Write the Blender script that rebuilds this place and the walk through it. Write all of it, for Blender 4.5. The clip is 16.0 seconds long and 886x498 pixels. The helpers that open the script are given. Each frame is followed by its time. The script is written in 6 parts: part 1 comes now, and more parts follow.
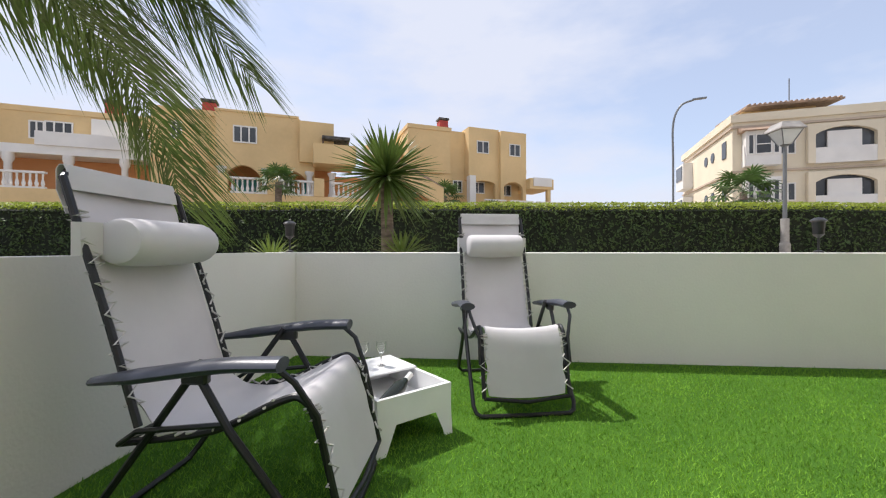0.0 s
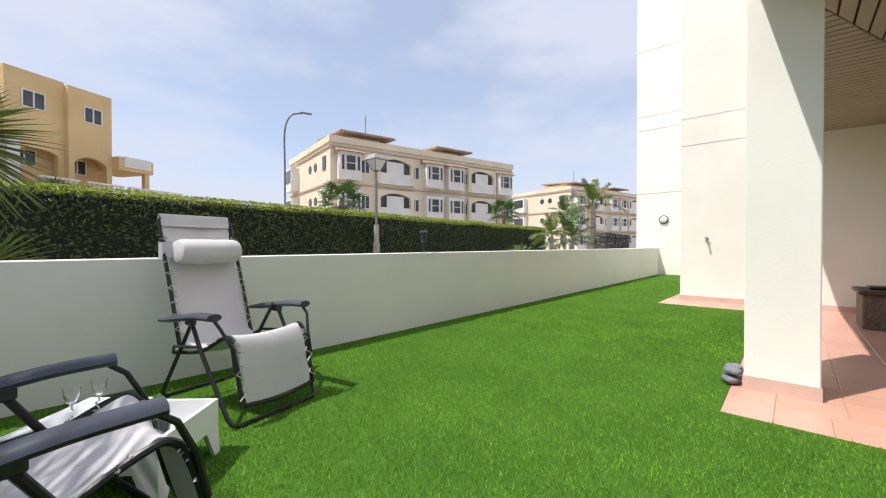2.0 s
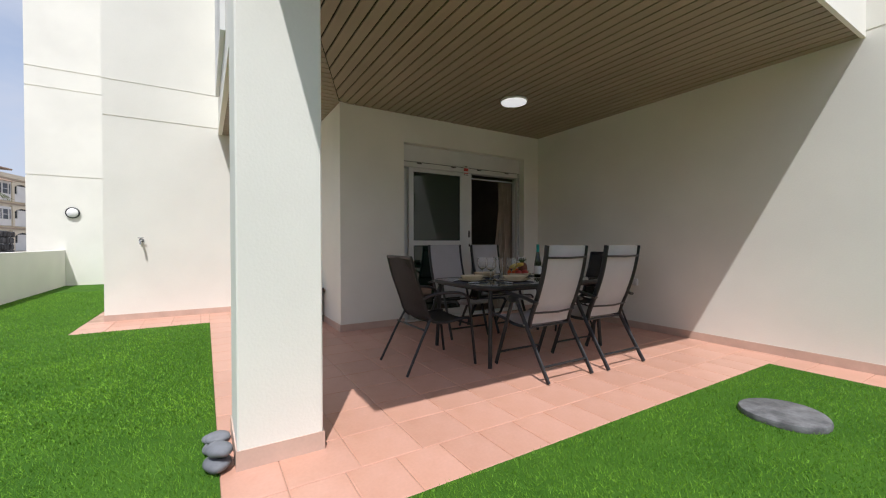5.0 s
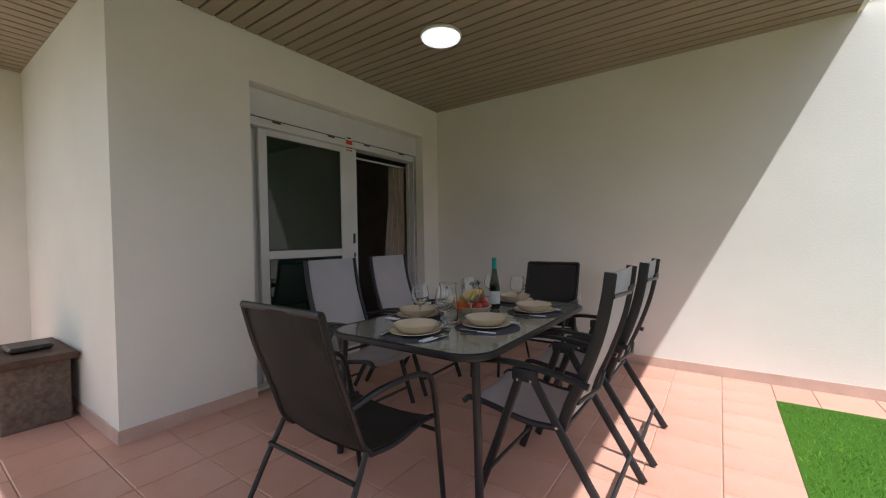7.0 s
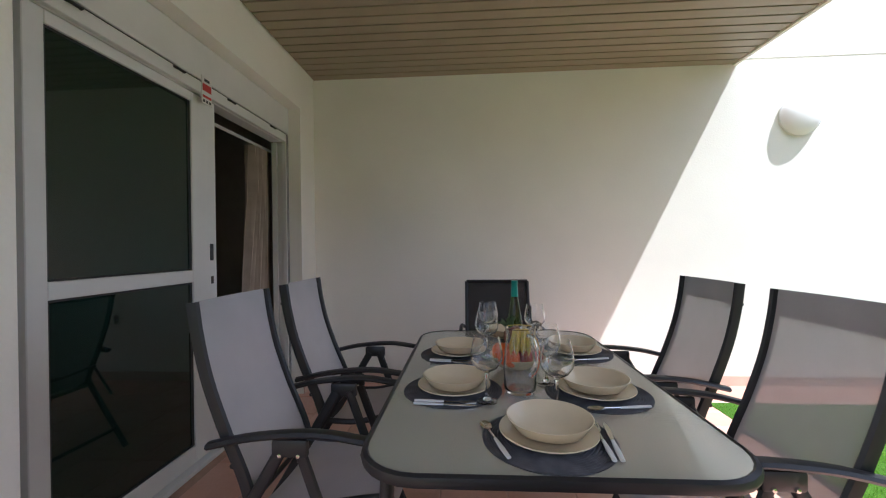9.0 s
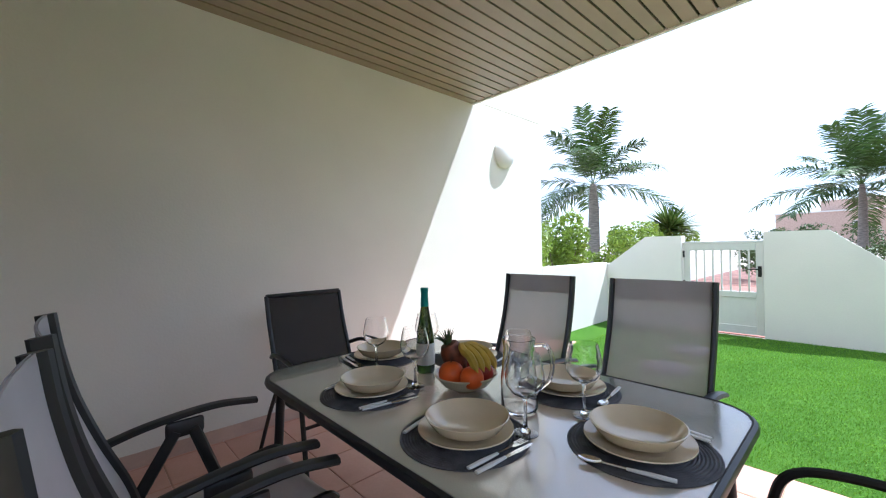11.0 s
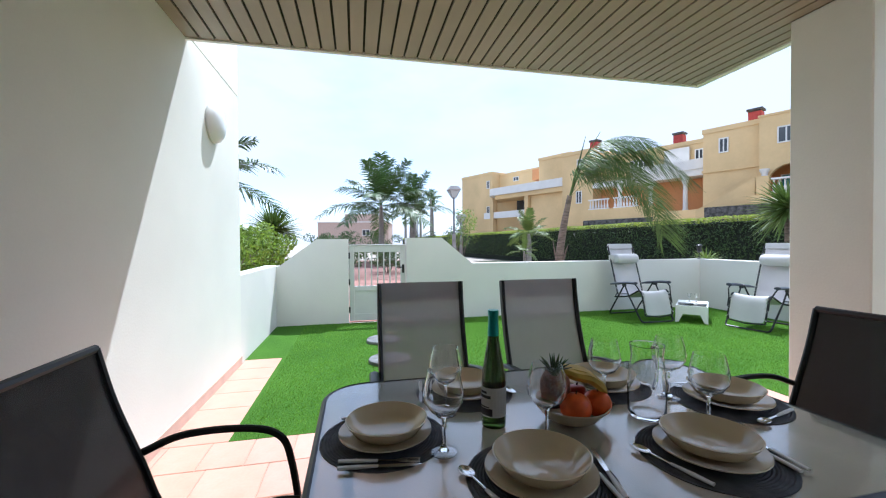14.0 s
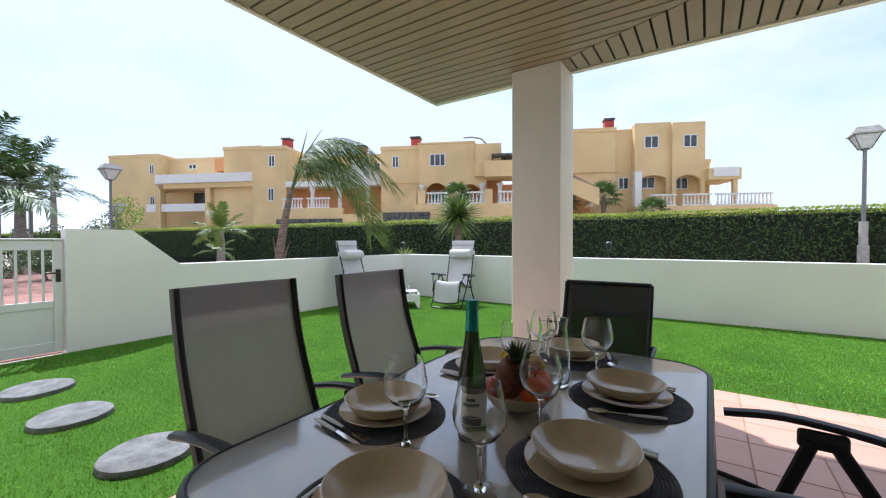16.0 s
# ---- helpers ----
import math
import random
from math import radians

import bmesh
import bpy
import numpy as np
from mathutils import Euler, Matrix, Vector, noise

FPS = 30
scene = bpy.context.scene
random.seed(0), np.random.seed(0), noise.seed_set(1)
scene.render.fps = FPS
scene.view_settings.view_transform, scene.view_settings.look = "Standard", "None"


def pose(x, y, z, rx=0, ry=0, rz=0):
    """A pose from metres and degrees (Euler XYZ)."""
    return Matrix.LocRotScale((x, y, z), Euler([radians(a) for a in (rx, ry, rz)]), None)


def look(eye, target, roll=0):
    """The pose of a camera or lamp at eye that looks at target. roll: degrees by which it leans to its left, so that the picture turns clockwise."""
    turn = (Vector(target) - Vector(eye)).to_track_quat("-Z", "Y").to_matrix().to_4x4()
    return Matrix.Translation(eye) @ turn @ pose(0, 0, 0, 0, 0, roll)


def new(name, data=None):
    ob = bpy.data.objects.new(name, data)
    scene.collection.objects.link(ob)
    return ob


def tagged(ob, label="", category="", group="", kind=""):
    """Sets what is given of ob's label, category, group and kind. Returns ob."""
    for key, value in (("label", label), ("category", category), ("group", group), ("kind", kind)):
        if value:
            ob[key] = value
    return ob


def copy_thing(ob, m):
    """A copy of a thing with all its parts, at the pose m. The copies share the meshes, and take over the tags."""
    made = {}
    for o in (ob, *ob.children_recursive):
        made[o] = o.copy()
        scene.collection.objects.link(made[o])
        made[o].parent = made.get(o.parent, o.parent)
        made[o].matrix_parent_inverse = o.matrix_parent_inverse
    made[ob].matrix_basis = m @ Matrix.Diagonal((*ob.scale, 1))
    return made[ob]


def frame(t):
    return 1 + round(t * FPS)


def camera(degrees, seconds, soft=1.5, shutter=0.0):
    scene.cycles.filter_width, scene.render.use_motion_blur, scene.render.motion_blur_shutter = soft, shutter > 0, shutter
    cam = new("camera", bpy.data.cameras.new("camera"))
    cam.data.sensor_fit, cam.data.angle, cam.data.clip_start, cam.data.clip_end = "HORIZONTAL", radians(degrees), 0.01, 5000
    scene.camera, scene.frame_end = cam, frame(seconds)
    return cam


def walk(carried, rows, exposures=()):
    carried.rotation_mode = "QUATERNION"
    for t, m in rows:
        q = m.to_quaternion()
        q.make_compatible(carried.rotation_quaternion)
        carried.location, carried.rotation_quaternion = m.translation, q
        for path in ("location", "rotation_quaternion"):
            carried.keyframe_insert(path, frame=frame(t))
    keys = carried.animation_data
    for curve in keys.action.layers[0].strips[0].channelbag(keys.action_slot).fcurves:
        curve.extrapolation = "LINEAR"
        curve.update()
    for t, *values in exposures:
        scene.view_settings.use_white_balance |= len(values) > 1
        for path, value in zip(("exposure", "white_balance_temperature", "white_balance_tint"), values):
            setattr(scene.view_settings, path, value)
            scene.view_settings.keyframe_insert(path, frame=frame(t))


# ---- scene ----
cam = camera(96.7, 16.0, soft=1.15)
PATH = [
    (0, (0.616, 0.611, 0.951), (0.446, 2.603, 0.953), 0.0),
    (0.5, (0.36, 0.443, 0.98), (0.652, 2.421, 0.978), 0.0),
    (1, (0.154, 0.422, 0.978), (0.885, 2.284, 0.967), -0.2),
    (1.5, (-0.097, 0.419, 1.015), (1.052, 2.056, 1.0), -0.0),
    (2, (-0.233, 0.533, 1.021), (1.264, 1.859, 1.001), 0.0),
    (2.5, (-0.258, 0.712, 1.019), (1.536, 1.596, 0.993), -0.2),
    (3, (-0.172, 0.861, 1.034), (1.779, 1.299, 1.007), -0.2),
    (3.5, (0.056, 0.956, 1.041), (2.056, 0.943, 1.007), -0.0),
    (4, (0.38, 1.0, 1.039), (2.337, 0.587, 1.014), -0.0),
    (4.5, (0.78, 0.972, 1.062), (2.623, 0.196, 1.034), -0.0),
    (5, (1.207, 0.908, 1.072), (2.919, -0.126, 1.046), -0.1),
    (7.5, (3.434, 0.087, 1.21), (4.458, -1.63, 1.171), -0.8),
    (8, (3.781, -0.08, 1.199), (4.654, -1.879, 1.181), -0.6),
    (8.5, (4.122, -0.176, 1.209), (4.676, -2.098, 1.199), -0.5),
    (9, (4.545, -0.21, 1.231), (4.669, -2.206, 1.223), -0.7),
    (9.5, (4.835, -0.316, 1.225), (4.527, -2.292, 1.222), -0.7),
    (10, (5.058, -0.475, 1.225), (4.362, -2.349, 1.226), -1.0),
    (12.5, (5.588, -1.724, 1.266), (3.664, -2.27, 1.252), -0.7),
    (13, (5.572, -2.022, 1.291), (3.586, -2.259, 1.268), -0.7),
    (13.5, (5.553, -2.3, 1.288), (3.557, -2.18, 1.262), -0.6),
    (14, (5.462, -2.574, 1.27), (3.509, -2.143, 1.24), -0.4),
    (14.5, (5.31, -2.784, 1.235), (3.455, -2.036, 1.207), -0.5),
    (15, (5.175, -2.923, 1.22), (3.481, -1.859, 1.185), -0.3),
    (15.5, (4.967, -3.004, 1.21), (3.529, -1.615, 1.171), -0.2),
    (16, (4.815, -3.039, 1.212), (3.7, -1.379, 1.175), -0.1),
]
SKY, SUN, CLOUD = 0.130, 3.8, (4.2, 4.4, 4.9, 1)
EXPOSURES = [(0, 0.53, 6300, 13), (3, 0.33, 6150, 13), (4.5, 0.15, 6000, 12), (7.5, 0.84, 5800, 13), (8, 0.98, 5750, 13), (9, 1.30, 5600, 13), (10, 1.40, 5450, 12), (12.5, 1.19, 5350, 9), (14.5, 0.92, 5300, 9), (16, 0.84, 5650, 11)]
walk(cam, [(t, look(eye, target, roll)) for t, eye, target, roll in PATH], EXPOSURES)

# ---- world, sun, light ----
SUN_DIR = Vector((-0.495, 0.265, 1.0)).normalized()
SUN_ELEV = math.asin(SUN_DIR.z)
world = bpy.data.worlds.new("sky")
scene.world = world
world.use_nodes = True
wn, wl = world.node_tree.nodes, world.node_tree.links
wn.clear()
w_out = wn.new("ShaderNodeOutputWorld")
w_bg = wn.new("ShaderNodeBackground")
w_bg.inputs["Strength"].default_value = SKY
sky = wn.new("ShaderNodeTexSky")
sky.sky_type = "NISHITA"
sky.sun_disc = False
sky.sun_elevation = SUN_ELEV
sky.sun_rotation = math.atan2(SUN_DIR.x, SUN_DIR.y)
sky.air_density, sky.dust_density, sky.ozone_density = 1.0, 0.6, 1.0
w_co = wn.new("ShaderNodeTexCoord")
w_map = wn.new("ShaderNodeMapping")
w_map.inputs["Scale"].default_value = (1.0, 1.0, 2.6)
w_map.inputs["Location"].default_value = (0.35, 0.2, 0.1)
w_noise = wn.new("ShaderNodeTexNoise")
w_noise.inputs["Scale"].default_value = 1.7
w_noise.inputs["Detail"].default_value = 7.0
w_noise.inputs["Roughness"].default_value = 0.55
w_ramp = wn.new("ShaderNodeValToRGB")
w_ramp.color_ramp.elements[0].position = 0.36
w_ramp.color_ramp.elements[1].position = 0.54
w_ramp.color_ramp.elements[0].color = (0.47, 0.47, 0.47, 1)
w_ramp.color_ramp.elements[1].color = (0.97, 0.97, 0.97, 1)
w_mix = wn.new("ShaderNodeMixRGB")
w_mix.inputs[2].default_value = CLOUD
wl.new(w_co.outputs["Generated"], w_map.inputs["Vector"])
wl.new(w_map.outputs["Vector"], w_noise.inputs["Vector"])
wl.new(w_noise.outputs["Fac"], w_ramp.inputs["Fac"])
wl.new(w_ramp.outputs["Color"], w_mix.inputs[0])
wl.new(sky.outputs["Color"], w_mix.inputs[1])
wl.new(w_mix.outputs["Color"], w_bg.inputs["Color"])
wl.new(w_bg.outputs["Background"], w_out.inputs["Surface"])
sun = new("sun", bpy.data.lights.new("sun", "SUN"))
sun.data.energy, sun.data.angle, sun.data.color = SUN, radians(0.6), (1.0, 0.95, 0.87)
sun.matrix_world = look(SUN_DIR * 50, (0, 0, 0))


# ---- materials ----
def mat(name, color, rough=0.6, metal=0.0, var=0.12, scale=6.0, fine=120.0, bump=0.15, bump_d=0.004, island=0.0, obj=0.0, spec=0.5,
        stretch=(1, 1, 1), color2=None, sheen=0.0, trans=0.0):
    """A procedural surface: broad tone shifts, fine grain, relief; per-piece tone by object or island."""
    m = bpy.data.materials.new(name)
    m.use_nodes = True
    n, l = m.node_tree.nodes, m.node_tree.links
    b = n["Principled BSDF"]
    b.inputs["Roughness"].default_value, b.inputs["Metallic"].default_value = rough, metal
    b.inputs["Specular IOR Level"].default_value = spec
    if sheen:
        b.inputs["Sheen Weight"].default_value = sheen
    co = n.new("ShaderNodeTexCoord")
    mp = n.new("ShaderNodeMapping")
    mp.inputs["Scale"].default_value = stretch
    l.new(co.outputs["Object"], mp.inputs["Vector"])
    big, small = n.new("ShaderNodeTexNoise"), n.new("ShaderNodeTexNoise")
    big.inputs["Scale"].default_value, big.inputs["Detail"].default_value = scale, 4
    small.inputs["Scale"].default_value, small.inputs["Detail"].default_value = fine, 3
    for t in (big, small):
        l.new(mp.outputs["Vector"], t.inputs["Vector"])
    mix = n.new("ShaderNodeMixRGB")
    c2 = color2 or tuple(c * (1 - var * 1.6) for c in color)
    mix.inputs[1].default_value, mix.inputs[2].default_value = (*color, 1), (*c2, 1)
    rmp = n.new("ShaderNodeMapRange")
    rmp.inputs["From Min"].default_value, rmp.inputs["From Max"].default_value = 0.35, 0.68
    l.new(big.outputs["Fac"], rmp.inputs["Value"])
    l.new(rmp.outputs["Result"], mix.inputs[0])
    hsv = n.new("ShaderNodeHueSaturation")
    l.new(mix.outputs["Color"], hsv.inputs["Color"])
    val = n.new("ShaderNodeMath")
    val.operation = "MULTIPLY_ADD"
    val.inputs[1].default_value, val.inputs[2].default_value = var, 1 - var / 2
    l.new(small.outputs["Fac"], val.inputs[0])
    last = val.outputs[0]
    if island or obj:
        src = n.new("ShaderNodeNewGeometry").outputs["Random Per Island"] if island else n.new("ShaderNodeObjectInfo").outputs["Random"]
        add = n.new("ShaderNodeMath")
        add.operation = "MULTIPLY_ADD"
        k = island or obj
        add.inputs[1].default_value, add.inputs[2].default_value = k, 1 - k / 2
        l.new(src, add.inputs[0])
        mul = n.new("ShaderNodeMath")
        mul.operation = "MULTIPLY"
        l.new(add.outputs[0], mul.inputs[0])
        l.new(last, mul.inputs[1])
        last = mul.outputs[0]
    l.new(last, hsv.inputs["Value"])
    l.new(hsv.outputs["Color"], b.inputs["Base Color"])
    if bump:
        bp = n.new("ShaderNodeBump")
        bp.inputs["Strength"].default_value, bp.inputs["Distance"].default_value = bump, bump_d
        l.new(small.outputs["Fac"], bp.inputs["Height"])
        l.new(bp.outputs["Normal"], b.inputs["Normal"])
    if trans:
        tr = n.new("ShaderNodeBsdfTranslucent")
        ms = n.new("ShaderNodeMixShader")
        ms.inputs[0].default_value = trans
        l.new(hsv.outputs["Color"], tr.inputs["Color"])
        l.new(b.outputs["BSDF"], ms.inputs[1])
        l.new(tr.outputs["BSDF"], ms.inputs[2])
        l.new(ms.outputs["Shader"], n["Material Output"].inputs["Surface"])
    return m


def glass_mat(name, color=(1, 1, 1), rough=0.0, ior=1.45):
    m = bpy.data.materials.new(name)
    m.use_nodes = True
    b = m.node_tree.nodes["Principled BSDF"]
    b.inputs["Base Color"].default_value = (*color, 1)
    b.inputs["Transmission Weight"].default_value, b.inputs["Roughness"].default_value, b.inputs["IOR"].default_value = 1.0, rough, ior
    return m


PLASTER = mat("plaster", (0.87, 0.85, 0.775), 0.85, var=0.045, scale=1.1, fine=75, bump=0.3, bump_d=0.003)
WALLPAINT = mat("wall_paint", (0.83, 0.80, 0.755), 0.8, var=0.05, scale=0.9, fine=60, bump=0.28, bump_d=0.005)
SLAT = mat("ceiling_slat", (0.345, 0.285, 0.205), 0.42, var=0.06, scale=2.0, fine=30, bump=0.03, island=0.07)
GROOVE = mat("groove", (0.02, 0.018, 0.014), 0.9, bump=0)
TILE = mat("terracotta_tile", (0.635, 0.362, 0.275), 0.34, var=0.14, scale=3.2, fine=55, bump=0.1, obj=0.10, color2=(0.56, 0.295, 0.20))
SKIRT = mat("skirting_tile", (0.68, 0.49, 0.40), 0.4, var=0.12, scale=4.0, fine=60, bump=0.06)
GROUT = mat("grout", (0.56, 0.36, 0.265), 0.9, var=0.2)
TURF = mat("turf_backing", (0.055, 0.140, 0.015), 0.9, spec=0.1, var=0.5, scale=2.0, fine=160, bump=0.9, bump_d=0.012, color2=(0.072, 0.170, 0.018))
BLADE = mat("turf_blade", (0.198, 0.385, 0.034), 0.6, spec=0.2, var=0.3, scale=1.6, fine=45, bump=0, island=0.6, color2=(0.135, 0.285, 0.027), trans=0.25)
EARTH = mat("paving_outside", (0.46, 0.40, 0.34), 0.9, var=0.25, scale=0.6, fine=18)
ALU = mat("white_aluminium", (0.72, 0.72, 0.70), 0.35, var=0.04, scale=4, fine=40, bump=0.02)
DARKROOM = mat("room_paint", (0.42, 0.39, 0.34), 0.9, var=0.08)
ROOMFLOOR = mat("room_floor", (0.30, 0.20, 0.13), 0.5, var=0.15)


# ---- builders ----
def mesh_object(name, bm, material, parent=None, smooth=False):
    me = bpy.data.meshes.new(name)
    bmesh.ops.recalc_face_normals(bm, faces=bm.faces)
    bm.to_mesh(me)
    bm.free()
    for m in material if isinstance(material, (list, tuple)) else (material,):
        me.materials.append(m)
    if smooth:
        for p in me.polygons:
            p.use_smooth = True
        me.set_sharp_from_angle(angle=radians(38))
    ob = new(name, me)
    if parent is not None:
        ob.parent = parent
    return ob


def part(name, bm, material, parent, label="", smooth=False):
    ob = mesh_object(name, bm, material, parent, smooth)
    return tagged(ob, label) if label else ob


def thing(name, label, category, m=None, group=""):
    ob = new(name)
    ob.empty_display_size = 0.1
    if m is not None:
        ob.matrix_world = m
    return tagged(ob, label, category, group)


def box(bm, x0, x1, y0, y1, z0, z1, m=None, bevel=0.0, seg=1):
    r = bmesh.ops.create_cube(bm, size=1)
    vs = r["verts"]
    for v in vs:
        v.co = Vector((x0 + (v.co.x + 0.5) * (x1 - x0), y0 + (v.co.y + 0.5) * (y1 - y0), z0 + (v.co.z + 0.5) * (z1 - z0)))
    if bevel:
        es = list({e for v in vs for e in v.link_edges})
        r2 = bmesh.ops.bevel(bm, geom=es, offset=bevel, segments=seg, profile=0.5, affect="EDGES")
        vs = list({v for f in r2["faces"] for v in f.verts} | {v for v in vs if v.is_valid})
    if m is not None:
        bmesh.ops.transform(bm, matrix=m, verts=vs)
    return bm


def boxes(*specs, bevel=0.0, m=None):
    bm = bmesh.new()
    for s in specs:
        box(bm, *s, m=m, bevel=bevel)
    return bm


def tube(bm, pts, r, sides=8, closed=False, flat=(1.0, 1.0), cap=True):
    """A tube along points; r a number or one per point; flat squashes its section along the two frame axes."""
    pts = [Vector(p) for p in pts]
    rs = r if isinstance(r, (list, tuple)) else [r] * len(pts)
    n = len(pts)
    rings = []
    side = None
    for i, p in enumerate(pts):
        a = pts[(i - 1) % n] if (i or closed) else p
        b = pts[(i + 1) % n] if (i < n - 1 or closed) else p
        d = (b - a).normalized()
        if side is None:
            ref = Vector((0, 0, 1)) if abs(d.z) < 0.9 else Vector((0, 1, 0))
            side = d.cross(ref).normalized()
        else:
            side = (side - d * side.dot(d)).normalized()
        up = side.cross(d).normalized()
        rings.append([bm.verts.new(p + side * (math.cos(2 * math.pi * k / sides) * rs[i] * flat[0]) + up * (math.sin(2 * math.pi * k / sides) * rs[i] * flat[1]))
                      for k in range(sides)])
    for i in range(n if closed else n - 1):
        A, B = rings[i], rings[(i + 1) % n]
        for k in range(sides):
            bm.faces.new((A[k], A[(k + 1) % sides], B[(k + 1) % sides], B[k]))
    if cap and not closed:
        bm.faces.new(rings[0][::-1])
        bm.faces.new(rings[-1])
    return bm


def lathe(bm, profile, sides=24, m=None):
    """Turns (radius, z) points about z; a radius of 0 closes the end."""
    rings = []
    for r, z in profile:
        if r < 1e-6:
            rings.append([bm.verts.new((0, 0, z))])
        else:
            rings.append([bm.verts.new((r * math.cos(2 * math.pi * k / sides), r * math.sin(2 * math.pi * k / sides), z)) for k in range(sides)])
    for A, B in zip(rings, rings[1:]):
        for k in range(sides):
            a, b = A[k % len(A)], A[(k + 1) % len(A)]
            c, d = B[(k + 1) % len(B)], B[k % len(B)]
            f = [a] + ([b] if b is not a else []) + [c] + ([d] if d is not c else [])
            if len(f) > 2:
                bm.faces.new(f)
    if m is not None:
        bmesh.ops.transform(bm, matrix=m, verts=[v for ring in rings for v in ring])
    return bm


def prism(bm, pts, a, b, axis="z", m=None):
    """A flat outline pushed from a to b along an axis."""
    def at(p, h):
        return {"z": (p[0], p[1], h), "x": (h, p[0], p[1]), "y": (p[0], h, p[1])}[axis]
    lo, hi = [bm.verts.new(at(p, a)) for p in pts], [bm.verts.new(at(p, b)) for p in pts]
    bm.faces.new(lo[::-1])
    bm.faces.new(hi)
    for i in range(len(pts)):
        j = (i + 1) % len(pts)
        bm.faces.new((lo[i], lo[j], hi[j], hi[i]))
    if m is not None:
        bmesh.ops.transform(bm, matrix=m, verts=lo + hi)
    return bm


def structure(name, bm, material, label, category, smooth=False):
    return tagged(mesh_object(name, bm, material, None, smooth), label, category, "", "structure")


def arc(cx, cy, r, a0, a1, n=8):
    return [(cx + r * math.cos(radians(a0 + (a1 - a0) * i / n)), cy + r * math.sin(radians(a0 + (a1 - a0) * i / n))) for i in range(n + 1)]


# ---- plan ----
WX, NY, SY, DX = -1.0, 4.02, -3.775, 5.95   # inner faces: west wall, north wall, south house wall, door wall
CEIL = 2.785
EX = 8.30                                   # west face of the house block beyond the alcove
FX = 15.05                                  # west face of the far wing

bm = bmesh.new()
bmesh.ops.create_circle(bm, cap_ends=True, radius=900, segments=48)
bmesh.ops.translate(bm, vec=(0, 0, -0.06), verts=bm.verts)
structure("ground", bm, EARTH, "beige gravelly ground outside the garden walls", "ground")

bm = boxes((WX, 0.785, SY, NY, -0.05, 0.0), (0.785, 2.70, -3.39, NY, -0.05, 0.0), (2.70, 7.47, 0.86, NY, -0.05, 0.0), (7.47, FX, 2.31, NY, -0.05, 0.0))
structure("lawn", bm, TURF, "bright green artificial turf covering the garden", "lawn")

structure("wall_north", boxes((WX - 0.18, FX, NY, NY + 0.17, -0.06, 0.925), bevel=0.006), WALLPAINT, "low white rendered garden wall along the hedge", "garden wall")
bm = bmesh.new()
prism(bm, [(4.017, -0.06), (4.017, 0.924), (-0.645, 0.924), (-1.165, 1.36), (-1.765, 1.36), (-1.765, -0.06)], WX - 0.18, WX, "x")
structure("wall_west_1", bm, WALLPAINT, "white rendered garden wall rising in a slope to the gate", "garden wall")
bm = bmesh.new()
prism(bm, [(-2.695, -0.06), (-2.695, 1.345), (-3.18, 1.345), (-3.735, 0.93), (-3.95, 0.93), (-3.95, -0.06)], WX - 0.18, WX, "x")
structure("wall_west_2", bm, WALLPAINT, "white rendered gate wing with a sloping shoulder", "garden wall")
structure("wall_south_low", boxes((WX, 0.915, SY - 0.17, SY - 0.003, -0.06, 0.945), bevel=0.006), WALLPAINT, "low white rendered wall joining the house wall", "garden wall")

# south house wall with a recessed joint at ceiling level
bm = boxes((0.92, 8.2, SY - 0.25, SY, -0.06, 2.815), (0.92, 8.2, SY - 0.25, SY - 0.012, 2.815, 2.83), (0.92, 8.2, SY - 0.25, SY, 2.83, 9.0))
structure("wall_south", bm, PLASTER, "tall white plastered house wall beside the terrace", "wall")

# door wall with its opening
bm = boxes((DX, DX + 0.24, -1.355, -0.5, -0.06, CEIL + 0.2), (DX, DX + 0.24, SY, -3.478, -0.06, CEIL + 0.2), (DX, DX + 0.24, -3.478, -1.355, 2.425, CEIL + 0.2))
structure("wall_door", bm, PLASTER, "cream plastered terrace wall with the sliding door opening", "wall")
structure("wall_alcove", boxes((DX + 0.24, EX, -0.74, -0.5, -0.06, CEIL + 0.2)), PLASTER, "white plastered side wall of the alcove", "wall")

# house block to the east, with joints
bm = boxes((EX, EX + 6.5, -3.7, 2.11, -0.06, 2.86), (EX + 0.015, EX + 6.5, -3.7, 2.10, 2.86, 2.875), (EX, EX + 6.5, -3.7, 2.11, 2.875, 3.36), (EX + 0.015, EX + 6.5, -3.7, 2.10, 3.36, 3.375), (EX, EX + 6.5, -3.7, 2.11, 3.375, 11.5))
structure("wall_east", bm, PLASTER, "white plastered house block with horizontal joints", "wall")
bm = bmesh.new()
for z0, z1, d in ((-0.06, 2.82, 0), (2.82, 2.85, 0.02), (2.85, 5.06, 0), (5.06, 5.09, 0.02), (5.09, 5.55, 0), (5.55, 5.58, 0.02), (5.58, 7.86, 0), (7.86, 7.89, 0.02), (7.89, 12.5, 0)):
    box(bm, FX + d, FX + 6, -2, 4.74 - d, z0, z1)
structure("wall_far_wing", bm, PLASTER, "white plastered far wing with horizontal joints", "wall")
structure("wall_far_low", boxes((FX, FX + 6, 4.19, 4.36, -0.06, 0.2)), PLASTER, "white plinth of the far wing", "wall")

# upper storey over the terrace, with a lip round the slatted ceiling
bm = boxes((2.205, EX, SY, 0.72, 2.86, 6.2), (2.205, 2.235, SY, 0.72, CEIL - 0.012, 2.86), (2.235, EX, 0.665, 0.72, CEIL - 0.012, 2.86))
structure("upper_storey", bm, PLASTER, "white upper storey overhanging the terrace", "facade")

